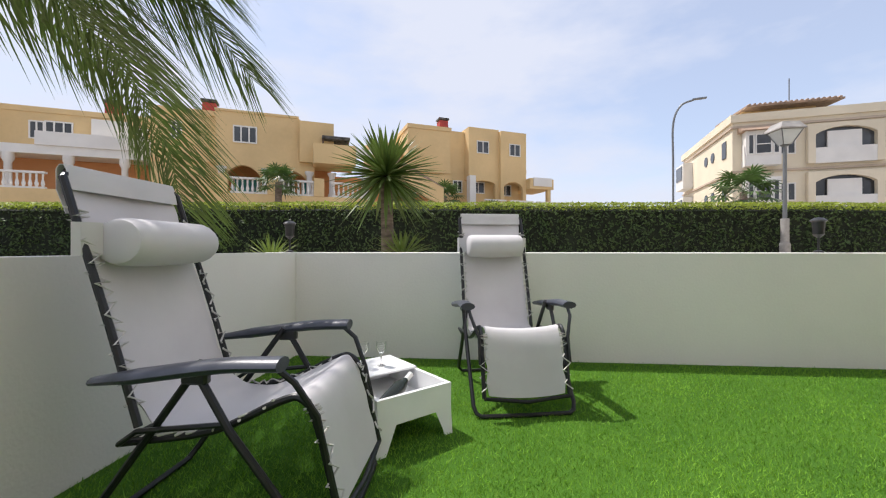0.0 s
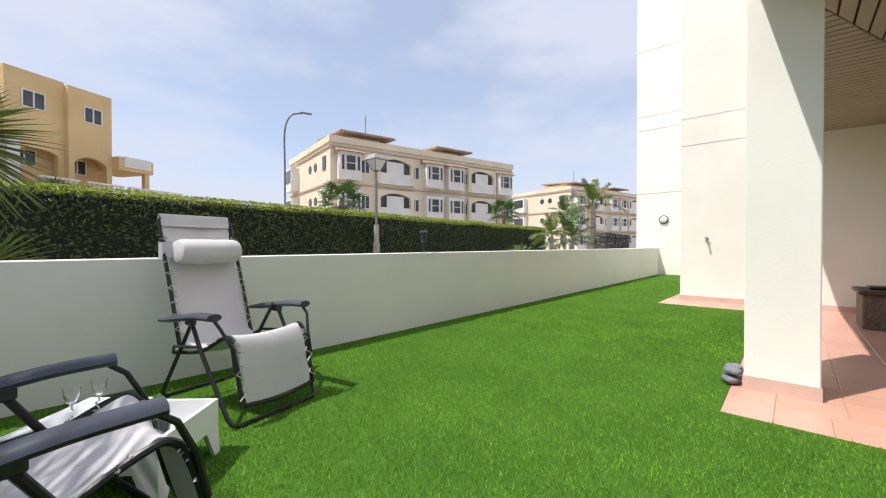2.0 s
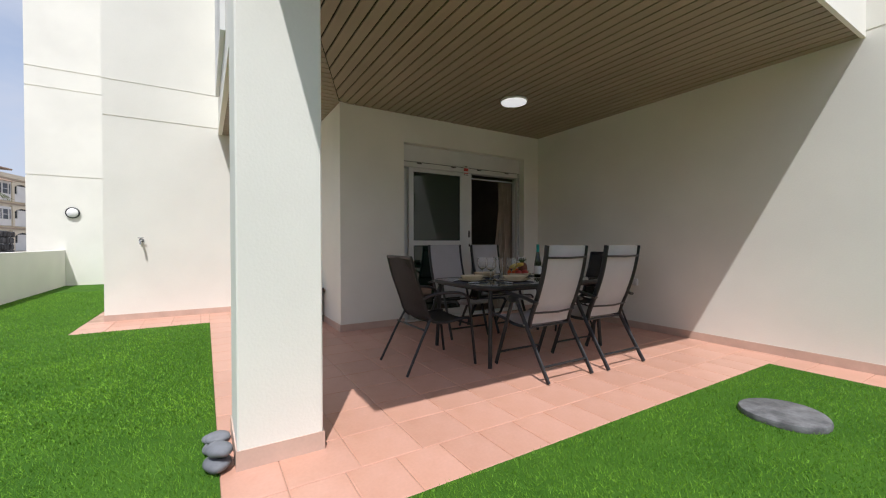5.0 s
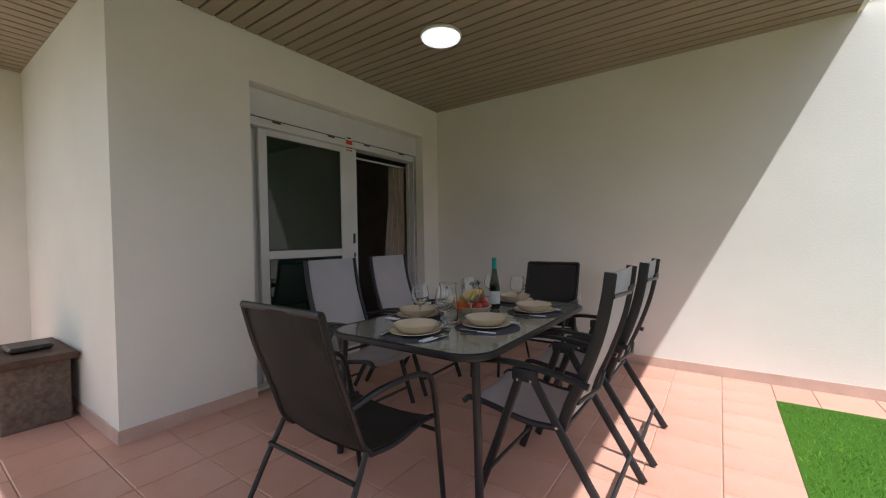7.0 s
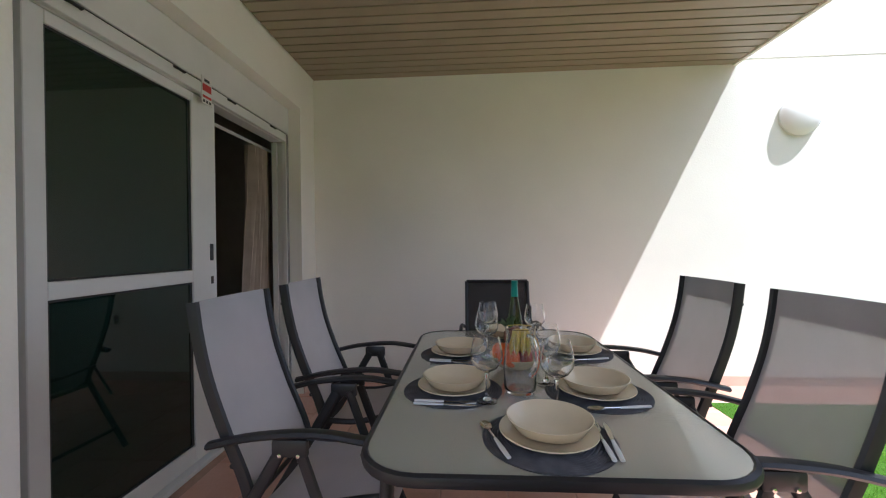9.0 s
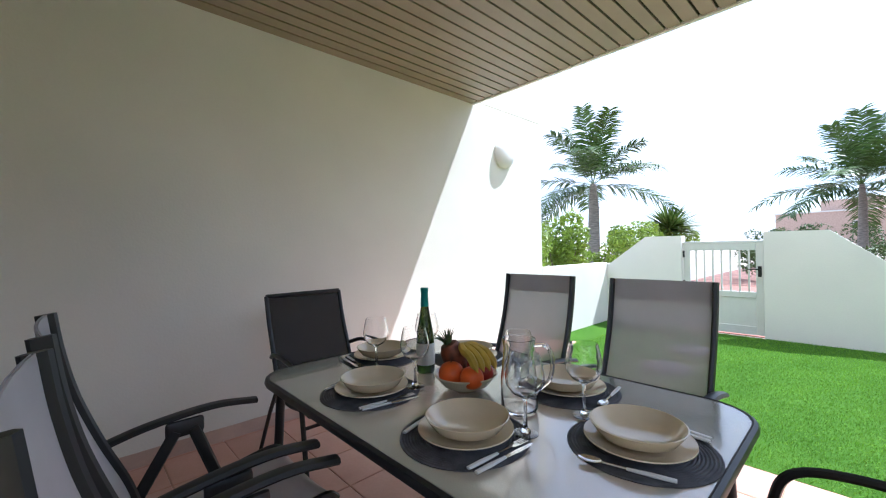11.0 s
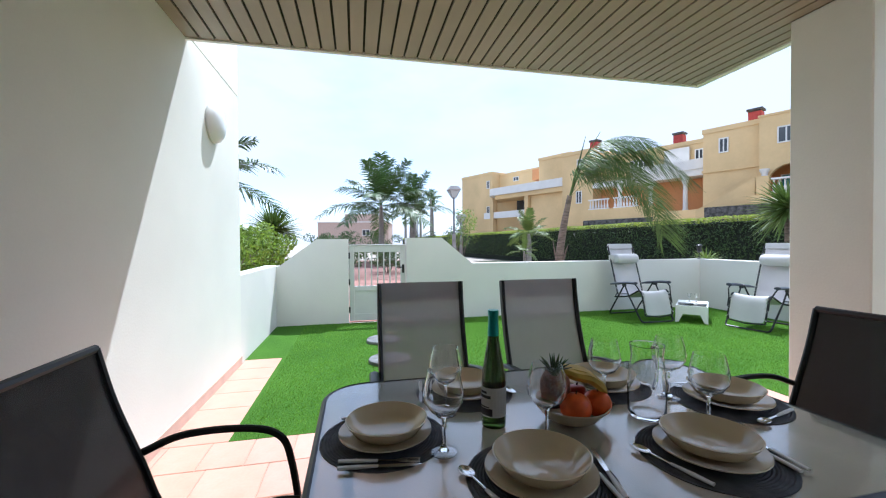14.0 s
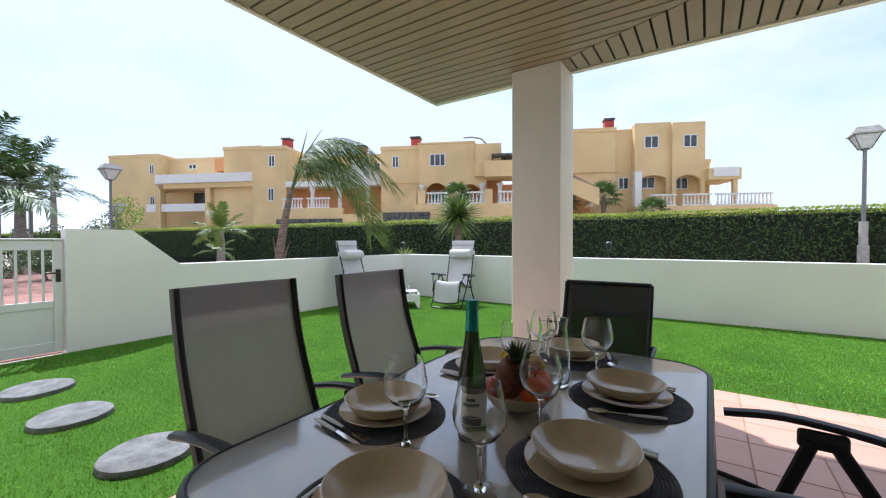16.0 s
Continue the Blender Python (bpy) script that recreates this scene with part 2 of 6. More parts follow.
# slatted ceiling: long boards run east to west, the strip by the alcove runs north to south
def ceiling_boards():
    bm = bmesh.new()
    p = 0.107
    M0, M1 = Vector((3.72, 0.42)), Vector((DX, -0.5))

    def mitre_y(x):
        return M0.y + (M1.y - M0.y) * (x - M0.x) / (M1.x - M0.x)

    def mitre_x(y):
        return M0.x + (M1.x - M0.x) * (y - M0.y) / (M1.y - M0.y)
    y = SY
    while y < 0.66:
        y1 = min(y + p - 0.017, 0.663)
        hi = min(DX, mitre_x(y1)) if y1 < M0.y else M0.x
        hj = min(DX, mitre_x(y)) if y < M0.y else M0.x
        prism(bm, [(2.235, y), (hj - 0.008, y), (hi - 0.008, y1), (2.235, y1)], CEIL, CEIL + 0.012)
        y += p
    x = M0.x
    while x < EX - 0.02:
        x1 = min(x + p - 0.017, EX)
        if x < DX:
            a, b = mitre_y(x) + 0.008, mitre_y(min(x1, DX)) + 0.008
        else:
            a = b = -0.5
        prism(bm, [(x, a), (x1, b), (x1, 0.665), (x, 0.665)], CEIL, CEIL + 0.012)
        x += p
    return bm


structure("ceiling", ceiling_boards(), SLAT, "beige slatted aluminium ceiling over the terrace", "ceiling")
structure("ceiling_backing", boxes((2.236, EX - 0.002, SY + 0.002, 0.664, CEIL + 0.0125, 2.858)), GROOVE, "dark gaps behind the ceiling slats", "ceiling")

# pillar
structure("pillar", boxes((3.29, 3.745, 0.385, 0.785, 0.0, CEIL), bevel=0.008), PLASTER, "square white plastered pillar at the terrace corner", "pillar")

# grout bed under the tiles
bm = boxes((2.70, DX + 0.2, SY, 0.86, -0.05, -0.006), (DX + 0.2, EX, -0.5, 0.86, -0.05, -0.006), (7.47, EX, 0.86, 2.31, -0.05, -0.006), (EX, FX, 2.11, 2.31, -0.05, -0.006), (0.785, 2.70, SY, -3.39, -0.05, -0.006))
floor_ob = structure("floor", bm, GROUT, "terracotta tiled terrace floor with pale joints", "floor")

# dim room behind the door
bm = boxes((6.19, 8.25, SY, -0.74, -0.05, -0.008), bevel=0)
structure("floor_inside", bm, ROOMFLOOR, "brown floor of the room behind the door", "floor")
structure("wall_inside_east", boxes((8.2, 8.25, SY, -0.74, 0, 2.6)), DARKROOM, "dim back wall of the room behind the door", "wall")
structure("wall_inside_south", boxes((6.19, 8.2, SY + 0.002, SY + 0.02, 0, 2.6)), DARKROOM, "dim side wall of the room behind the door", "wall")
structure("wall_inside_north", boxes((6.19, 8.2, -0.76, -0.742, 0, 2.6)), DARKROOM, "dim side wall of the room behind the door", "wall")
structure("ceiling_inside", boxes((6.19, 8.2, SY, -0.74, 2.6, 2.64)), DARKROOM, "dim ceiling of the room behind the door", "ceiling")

# ---- things on the terrace ----
ALUDARK = mat("dark_aluminium", (0.030, 0.030, 0.033), 0.42, metal=0.3, var=0.1, bump=0.04)
BLACKSTEEL = mat("black_steel", (0.016, 0.016, 0.018), 0.4, metal=0.2, var=0.1, bump=0.04)
SLING = mat("grey_sling", (0.63, 0.61, 0.63), 0.8, var=0.05, scale=5, fine=420, bump=0.35, bump_d=0.002, trans=0.12)
SLINGB = mat("black_sling", (0.022, 0.020, 0.020), 0.75, var=0.15, scale=6, fine=380, bump=0.35, bump_d=0.002)
LOUNGE = mat("light_grey_canvas", (0.67, 0.645, 0.65), 0.85, var=0.06, scale=4, fine=350, bump=0.3, bump_d=0.002, trans=0.12)
LACE = mat("grey_lace", (0.58, 0.56, 0.53), 0.8, bump=0)
CERAMIC = mat("cream_stoneware", (0.74, 0.625, 0.44), 0.08, var=0.04, scale=9, fine=150, bump=0.03)
WICKER = mat("grey_woven_mat", (0.10, 0.10, 0.115), 0.75, var=0.3, scale=20, fine=320, bump=0.6, bump_d=0.003)
WHITEPL = mat("white_plastic", (0.80, 0.80, 0.80), 0.4, var=0.03, bump=0.03)
BLACKPL = mat("black_plastic", (0.02, 0.02, 0.022), 0.4, var=0.1, bump=0.05)
CHROME = mat("steel", (0.72, 0.71, 0.69), 0.18, metal=1.0, var=0.05, bump=0.02)
CLEAR = glass_mat("clear_glass", (1, 1, 1), 0.0, 1.45)
BOTTLE = glass_mat("green_bottle_glass", (0.045, 0.085, 0.015), 0.02, 1.5)
PANE = mat("window_glass", (0.008, 0.024, 0.019), 0.03, var=0.1, scale=1.5, bump=0, spec=0.6)
STONE = mat("grey_stone", (0.20, 0.20, 0.205), 0.75, var=0.35, scale=14, fine=90, bump=0.5, bump_d=0.006)
PEBBLE = mat("pebble", (0.21, 0.215, 0.235), 0.6, var=0.25, scale=12, fine=90, bump=0.2, obj=0.3)
BROWN = mat("brown_bench", (0.10, 0.055, 0.035), 0.6, var=0.3, scale=8, fine=90, bump=0.4)
CURTAIN = mat("beige_curtain", (0.56, 0.47, 0.38), 0.85, var=0.14, scale=7, fine=200, bump=0.2, trans=0.15)
OPAL = mat("opal_glass", (0.86, 0.86, 0.85), 0.25, var=0.02, bump=0)
GLOW = mat("lit_diffuser", (0.86, 0.86, 0.85), 0.25, var=0.02, bump=0)
GLOW.node_tree.nodes["Principled BSDF"].inputs["Emission Color"].default_value = (1, 0.97, 0.92, 1)
GLOW.node_tree.nodes["Principled BSDF"].inputs["Emission Strength"].default_value = 0.55
CAPGREEN = mat("turquoise_foil", (0.03, 0.33, 0.30), 0.3, metal=0.5, bump=0.05)
PAPER = mat("white_label", (0.75, 0.74, 0.70), 0.7, var=0.08, bump=0.02)
INK = mat("dark_ink", (0.05, 0.05, 0.06), 0.7, bump=0)
RED = mat("red_print", (0.60, 0.06, 0.05), 0.6, bump=0)
ORANGE = mat("orange_peel", (0.88, 0.14, 0.018), 0.42, var=0.12, scale=20, fine=190, bump=0.4, bump_d=0.002)
BANANA = mat("banana_skin", (0.72, 0.50, 0.07), 0.5, var=0.25, scale=18, fine=70, bump=0.08)
APPLE = mat("red_apple", (0.50, 0.05, 0.035), 0.3, var=0.3, scale=14, fine=80, bump=0.03)
PINE = mat("pineapple_skin", (0.24, 0.075, 0.035), 0.6, var=0.4, scale=40, fine=160, bump=0.5, bump_d=0.004)
PINELEAF = mat("pineapple_leaf", (0.06, 0.11, 0.035), 0.5, var=0.3, island=0.4, bump=0.05)


def open_weave(m, share):
    """Lets some light straight through, as a woven mesh does."""
    n, l = m.node_tree.nodes, m.node_tree.links
    out = n["Material Output"]
    src = out.inputs["Surface"].links[0].from_socket
    tr, ms = n.new("ShaderNodeBsdfTransparent"), n.new("ShaderNodeMixShader")
    ms.inputs[0].default_value = share
    l.new(src, ms.inputs[1])
    l.new(tr.outputs["BSDF"], ms.inputs[2])
    l.new(ms.outputs["Shader"], out.inputs["Surface"])


open_weave(SLING, 0.30)
open_weave(SLINGB, 0.15)


def frosted_top():
    m = bpy.data.materials.new("textured_table_glass")
    m.use_nodes = True
    n, l = m.node_tree.nodes, m.node_tree.links
    b = n["Principled BSDF"]
    b.inputs["Base Color"].default_value = (0.57, 0.575, 0.50, 1)
    b.inputs["Transmission Weight"].default_value, b.inputs["IOR"].default_value = 0.5, 1.75
    b.inputs["Coat Weight"].default_value, b.inputs["Coat Roughness"].default_value = 0.8, 0.03
    b.inputs["Roughness"].default_value = 0.06
    co, t, bp = n.new("ShaderNodeTexCoord"), n.new("ShaderNodeTexNoise"), n.new("ShaderNodeBump")
    t.inputs["Scale"].default_value = 170
    bp.inputs["Strength"].default_value, bp.inputs["Distance"].default_value = 0.25, 0.002
    l.new(co.outputs["Object"], t.inputs["Vector"])
    l.new(t.outputs["Fac"], bp.inputs["Height"])
    l.new(bp.outputs["Normal"], b.inputs["Normal"])
    return m


TABLEGLASS = frosted_top()


def sheet(bm, rows, thick):
    """A thin sheet over rows of points, given thickness along its normal."""
    grid = [[bm.verts.new(p) for p in r] for r in rows]
    fs = []
    for a, b in zip(grid, grid[1:]):
        for k in range(len(a) - 1):
            fs.append(bm.faces.new((a[k], a[k + 1], b[k + 1], b[k])))
    bmesh.ops.recalc_face_normals(bm, faces=fs)
    bmesh.ops.solidify(bm, geom=fs, thickness=thick)
    return bm


def smooth_line(pts, n=5):
    """Catmull-Rom points through pts."""
    P = [Vector(p) for p in pts]
    P = [P[0] * 2 - P[1]] + P + [P[-1] * 2 - P[-2]]
    out = []
    for i in range(1, len(P) - 2):
        a, b, c, d = P[i - 1:i + 3]
        for k in range(n):
            t = k / n
            out.append(0.5 * ((2 * b) + (c - a) * t + (2 * a - 5 * b + 4 * c - d) * t * t + (3 * b - a - 3 * c + d) * t ** 3))
    return out + [P[-2]]


def face_dir(x, y, dx, dy):
    """Pose on the floor at x, y with local +y turned to (dx, dy)."""
    return pose(x, y, 0, 0, 0, math.degrees(math.atan2(-dx, dy)))


# --- reclining sling dining chair: local +y forward
def dining_chair(m, label):
    t = thing("dining_chair", label, "chair", m, "grey chairs round the table")
    back = smooth_line([(0, -0.215, 1.058), (0, -0.198, 0.94), (0, -0.166, 0.80), (0, -0.110, 0.64), (0, -0.051, 0.50), (0, -0.02, 0.40)], 5)
    seat = smooth_line([(0, -0.02, 0.40), (0, 0.14, 0.395), (0, 0.30, 0.425), (0, 0.42, 0.44), (0, 0.46, 0.415)], 5)
    for s in (-1, 1):
        bm = bmesh.new()
        tube(bm, [(p.x + s * 0.222, p.y, p.z) for p in back], 0.016, 8, flat=(0.8, 1.5))
        part("back_post", bm, ALUDARK, t, "dark grey aluminium back post", True)
        bm = bmesh.new()
        tube(bm, [(p.x + s * 0.222, p.y, p.z - 0.004) for p in seat], 0.014, 8)
        part("seat_rail", bm, ALUDARK, t, smooth=True)
        bm = bmesh.new()
        tube(bm, smooth_line([(s * 0.255, -0.14, 0.605), (s * 0.26, 0.02, 0.640), (s * 0.262, 0.22, 0.655), (s * 0.26, 0.375, 0.635)], 4), 0.021, 8, flat=(1.15, 0.6))
        part("armrest", bm, ALUDARK, t, "dark plastic armrest", True)
        bm = bmesh.new()
        box(bm, s * 0.255 - 0.012, s * 0.255 + 0.012, 0.07, 0.19, 0.575, 0.635, bevel=0.012, seg=2)
        part("bracket", bm, BLACKPL, t, smooth=True)
        bm = bmesh.new()
        tube(bm, [(s * 0.248, 0.10, 0.60), (s * 0.248, -0.06, 0.33), (s * 0.248, -0.26, 0.008)], 0.0155, 8, flat=(0.7, 1.3))
        part("rear_leg", bm, ALUDARK, t, smooth=True)
        bm = bmesh.new()
        tube(bm, [(s * 0.248, 0.155, 0.60), (s * 0.248, 0.25, 0.33), (s * 0.248, 0.37, 0.008)], 0.0155, 8, flat=(0.7, 1.3))
        part("front_leg", bm, ALUDARK, t, smooth=True)
        for yy, zz in ((0.10, 0.585), (0.16, 0.585), (-0.01, 0.415)):
            bm = bmesh.new()
            lathe(bm, [(0, 0.004), (0.006, 0.003), (0.007, 0)], 10, Matrix.Translation((s * 0.267, yy, zz)) @ pose(0, 0, 0, 0, s * 90, 0))
            part("bolt", bm, CHROME, t)
    for pts, r in (([(-0.248, -0.20, 0.12), (0.248, -0.20, 0.12)], 0.010), ([(-0.248, 0.325, 0.12), (0.248, 0.325, 0.12)], 0.010),
                   ([(-0.222, -0.222, 0.965), (0, -0.245, 0.96), (0.222, -0.222, 0.965)], 0.009), ([(-0.222, -0.085, 0.52), (0, -0.115, 0.515), (0.222, -0.085, 0.52)], 0.009), ([(-0.222, -0.03, 0.395), (0.222, -0.03, 0.395)], 0.010)):
        bm = bmesh.new()
        tube(bm, pts, r, 8)
        part("crossbar", bm, ALUDARK, t, smooth=True)
    bm = bmesh.new()
    sheet(bm, [[(u * 0.215, p.y - 0.012 * (1 - u * u), p.z) for u in (-1, -0.6, -0.2, 0.2, 0.6, 1)] for p in back[:-1]], 0.003)
    part("backrest", bm, SLING, t, "light grey woven sling", True)
    bm = bmesh.new()
    sheet(bm, [[(u * 0.213, p.y - 0.0045 - 0.012 * (1 - u * u), p.z) for u in (-1, -0.6, -0.2, 0.2, 0.6, 1)] for p in back[:5]], 0.002)
    part("top_hem", bm, SLING, t, "doubled hem at the top of the sling", True)
    bm = bmesh.new()
    sheet(bm, [[(u * 0.215, p.y, p.z - 0.018 * (1 - u * u)) for u in (-1, -0.6, -0.2, 0.2, 0.6, 1)] for p in seat[1:]], 0.003)
    part("seat", bm, SLING, t, "light grey woven sling", True)
    return t


G = "light grey sling dining chair with dark aluminium frame"
ch = dining_chair(face_dir(3.592, -1.556, 1, 0), G + " beside the table")
copy_thing(ch, face_dir(3.570, -2.235, 1, 0.0))
copy_thing(ch, face_dir(5.235, -1.675, -1, 0.02))
copy_thing(ch, face_dir(5.235, -2.31, -1, -0.02))


# --- black stacking chair with looped arms
def stacking_chair(m, label):
    t = thing("stacking_chair", label, "chair", m, "black chairs at the table ends")
    back = smooth_line([(0, -0.24, 0.958), (0, -0.195, 0.79), (0, -0.125, 0.60), (0, -0.080, 0.47), (0, -0.035, 0.415)], 5)
    seat = smooth_line([(0, -0.035, 0.415), (0, 0.10, 0.40), (0, 0.26, 0.42), (0, 0.34, 0.415)], 5)
    for s in (-1, 1):
        bm = bmesh.new()
        tube(bm, [(s * 0.238, p.y, p.z) for p in back + seat[1:]], 0.0125, 8)
        part("side_frame", bm, BLACKSTEEL, t, smooth=True)
        bm = bmesh.new()
        tube(bm, smooth_line([(s * 0.25, -0.135, 0.62), (s * 0.275, -0.02, 0.655), (s * 0.28, 0.16, 0.655), (s * 0.278, 0.27, 0.62), (s * 0.275, 0.31, 0.52), (s * 0.272, 0.34, 0.30), (s * 0.27, 0.375, 0.008)], 6), 0.0125, 8)
        part("arm_and_front_leg", bm, BLACKSTEEL, t, "curved black tubular arm and leg", True)
        bm = bmesh.new()
        tube(bm, [(s * 0.25, -0.07, 0.44), (s * 0.26, -0.15, 0.30), (s * 0.274, -0.30, 0.008)], 0.011, 8)
        part("rear_leg", bm, ALUDARK, t, smooth=True)
    for y, z, w in ((-0.135, 0.36, 0.255), (0.335, 0.36, 0.27)):
        bm = bmesh.new()
        tube(bm, [(-w, y, z), (w, y, z)], 0.009, 8)
        part("crossbar", bm, BLACKSTEEL, t, smooth=True)
    bm = bmesh.new()
    tube(bm, [(-0.238, -0.241, 0.958), (0.238, -0.241, 0.958)], 0.0135, 8)
    part("top_rail", bm, BLACKSTEEL, t, smooth=True)
    bm = bmesh.new()
    sheet(bm, [[(u * 0.23, p.y - 0.015 * (1 - u * u), p.z) for u in (-1, -0.6, -0.2, 0.2, 0.6, 1)] for p in back], 0.003)
    part("backrest", bm, SLINGB, t, "black woven sling", True)
    bm = bmesh.new()
    sheet(bm, [[(u * 0.23, p.y, p.z - 0.02 * (1 - u * u)) for u in (-1, -0.6, -0.2, 0.2, 0.6, 1)] for p in seat], 0.003)
    part("seat", bm, SLINGB, t, "black woven sling", True)
    return t


bc = stacking_chair(face_dir(4.315, -0.765, 0.0, -1), "black tubular stacking chair with sling seat")
copy_thing(bc, face_dir(4.318, -3.105, 0.0, 1))


# --- table
def rounded(x0, x1, y0, y1, r, n=6):
    return (arc(x1 - r, y1 - r, r, 0, 90, n) + arc(x0 + r, y1 - r, r, 90, 180, n) + arc(x0 + r, y0 + r, r, 180, 270, n) + arc(x1 - r, y0 + r, r, 270, 360, n))


TX0, TX1, TY0, TY1, TZ = 3.830, 4.835, -2.70, -1.105, 0.706
t = thing("dining_table", "dark metal garden table with textured glass top", "table", pose((TX0 + TX1) / 2, (TY0 + TY1) / 2, 0))
hw, hl = (TX1 - TX0) / 2, (TY1 - TY0) / 2
bm = bmesh.new()
prism(bm, rounded(-hw + 0.012, hw - 0.012, -hl + 0.012, hl - 0.012, 0.15), TZ - 0.008, TZ - 0.001)
part("tabletop", bm, TABLEGLASS, t, "greenish textured glass tabletop")
bm = bmesh.new()
tube(bm, [(x, y, TZ - 0.016) for x, y in rounded(-hw + 0.012, hw - 0.012, -hl + 0.012, hl - 0.012, 0.15)], 0.018, 8, closed=True, flat=(0.8, 1.0))
part("rim", bm, ALUDARK, t, "dark grey rounded metal rim", True)
for sx in (-1, 1):
    for sy in (-1, 1):
        bm = bmesh.new()
        tube(bm, [(sx * (hw - 0.08), sy * (hl - 0.10), TZ - 0.03), (sx * (hw - 0.05), sy * (hl - 0.07), 0.004)], 0.019, 10)
        part("leg", bm, ALUDARK, t, smooth=True)
for sx in (-1, 1):
    bm = bmesh.new()
    tube(bm, [(sx * (hw - 0.08), -hl + 0.10, TZ - 0.045), (sx * (hw - 0.08), hl - 0.10, TZ - 0.045)], 0.014, 8)
    part("side_rail", bm, ALUDARK, t, smooth=True)
for sy in (-1, 0, 1):
    bm = bmesh.new()
    tube(bm, [(-hw + 0.08, sy * (hl - 0.10), TZ - 0.045), (hw - 0.08, sy * (hl - 0.10), TZ - 0.045)], 0.014, 8)
    part("cross_rail", bm, ALUDARK, t, smooth=True)


# --- table settings
def placemat():
    bm = bmesh.new()
    prof = [(0, 0.002)]
    k = 0
    r = 0.006
    while r < 0.178:
        prof += [(r, 0.0045 if k % 2 else 0.0022)]
        r += 0.0042
        k += 1
    prof += [(0.18, 0.002), (0.18, 0.0)]
    lathe(bm, prof, 40)
    return tagged(mesh_object("placemat", bm, WICKER), "round dark grey woven placemat on the table", "placemat", "placemats")


def dinner_plate():
    bm = bmesh.new()
    lathe(bm, [(0, 0.006), (0.075, 0.006), (0.090, 0.010), (0.128, 0.020), (0.133, 0.022), (0.134, 0.019), (0.092, 0.004), (0.072, 0.0), (0, 0.0)], 40)
    return tagged(mesh_object("dinner_plate", bm, CERAMIC, smooth=True), "cream stoneware dinner plate on a placemat", "plate", "dinner plates")


def soup_plate():
    bm = bmesh.new()
    lathe(bm, [(0, 0.006), (0.055, 0.006), (0.085, 0.020), (0.104, 0.045), (0.107, 0.048), (0.110, 0.047), (0.106, 0.040), (0.090, 0.016), (0.058, 0.0), (0, 0.0)], 44, Matrix.Diagonal((1.07, 1.07, 1.0, 1)))
    return tagged(mesh_object("soup_bowl", bm, CERAMIC, smooth=True), "cream stoneware soup bowl stacked on a plate", "bowl", "soup bowls")


def wine_glass():
    bm = bmesh.new()
    lathe(bm, [(0, 0.004), (0.012, 0.006), (0.0045, 0.018), (0.0038, 0.06), (0.0045, 0.085), (0.010, 0.094), (0.030, 0.106), (0.043, 0.128), (0.045, 0.148), (0.041, 0.175), (0.0345, 0.205), (0.0333, 0.205),
               (0.0395, 0.175), (0.0435, 0.148), (0.0415, 0.129), (0.029, 0.108), (0.010, 0.097), (0, 0.096)], 28, Matrix.Diagonal((1.22, 1.22, 1.08, 1)))
    lathe(bm, [(0, 0.004), (0.012, 0.0045), (0.035, 0.0015), (0.035, 0.0), (0, 0.0)], 28)
    return tagged(mesh_object("wine_glass", bm, CLEAR, smooth=True), "empty clear stemmed wine glass on the table", "glass", "wine glasses")


def cutlery(kind):
    """Lies along +y, handle at -y."""
    t = thing(kind, {"knife": "table knife with a pale handle", "fork": "steel fork with a pale handle", "spoon": "steel soup spoon with a pale handle"}[kind], kind, None, kind + "s on the placemats")
    bm = bmesh.new()
    tube(bm, [(0, -0.105, 0.006), (0, -0.06, 0.006), (0, -0.005, 0.006)], [0.0065, 0.0075, 0.005], 8, flat=(1.0, 0.6))
    part("handle", bm, WHITEPL, t, "pale plastic handle", True)
    bm = bmesh.new()
    if kind == "knife":
        prism(bm, [(-0.005, -0.006), (0.005, -0.006), (0.0085, 0.05), (0.006, 0.09), (0, 0.105), (-0.004, 0.09), (-0.006, 0.03)], 0.0048, 0.0064)
        part("blade", bm, CHROME, t)
    elif kind == "spoon":
        tube(bm, [(0, -0.006, 0.006), (0, 0.05, 0.007)], 0.003, 6)
        lathe(bm, [(0, -0.006), (0.6, -0.004), (1.0, 0.0), (0.93, 0.001), (0.55, -0.002), (0, -0.004)], 16, Matrix.Translation((0, 0.075, 0.0085)) @ Matrix.Diagonal((0.0165, 0.029, 1, 1)))
        part("bowl", bm, CHROME, t, smooth=True)
    else:
        prism(bm, [(-0.003, -0.006), (0.003, -0.006), (0.003, 0.04), (0.010, 0.055), (0.011, 0.07), (-0.011, 0.07), (-0.010, 0.055), (-0.003, 0.04)], 0.005, 0.0066)
        for k in range(4):
            x = -0.0096 + k * 0.0064
            box(bm, x - 0.0014, x + 0.0014, 0.069, 0.103, 0.005, 0.0064)
        part("tines", bm, CHROME, t)
    return t


def at(x, y, z, rz=0):
    return pose(x, y, z, 0, 0, rz)


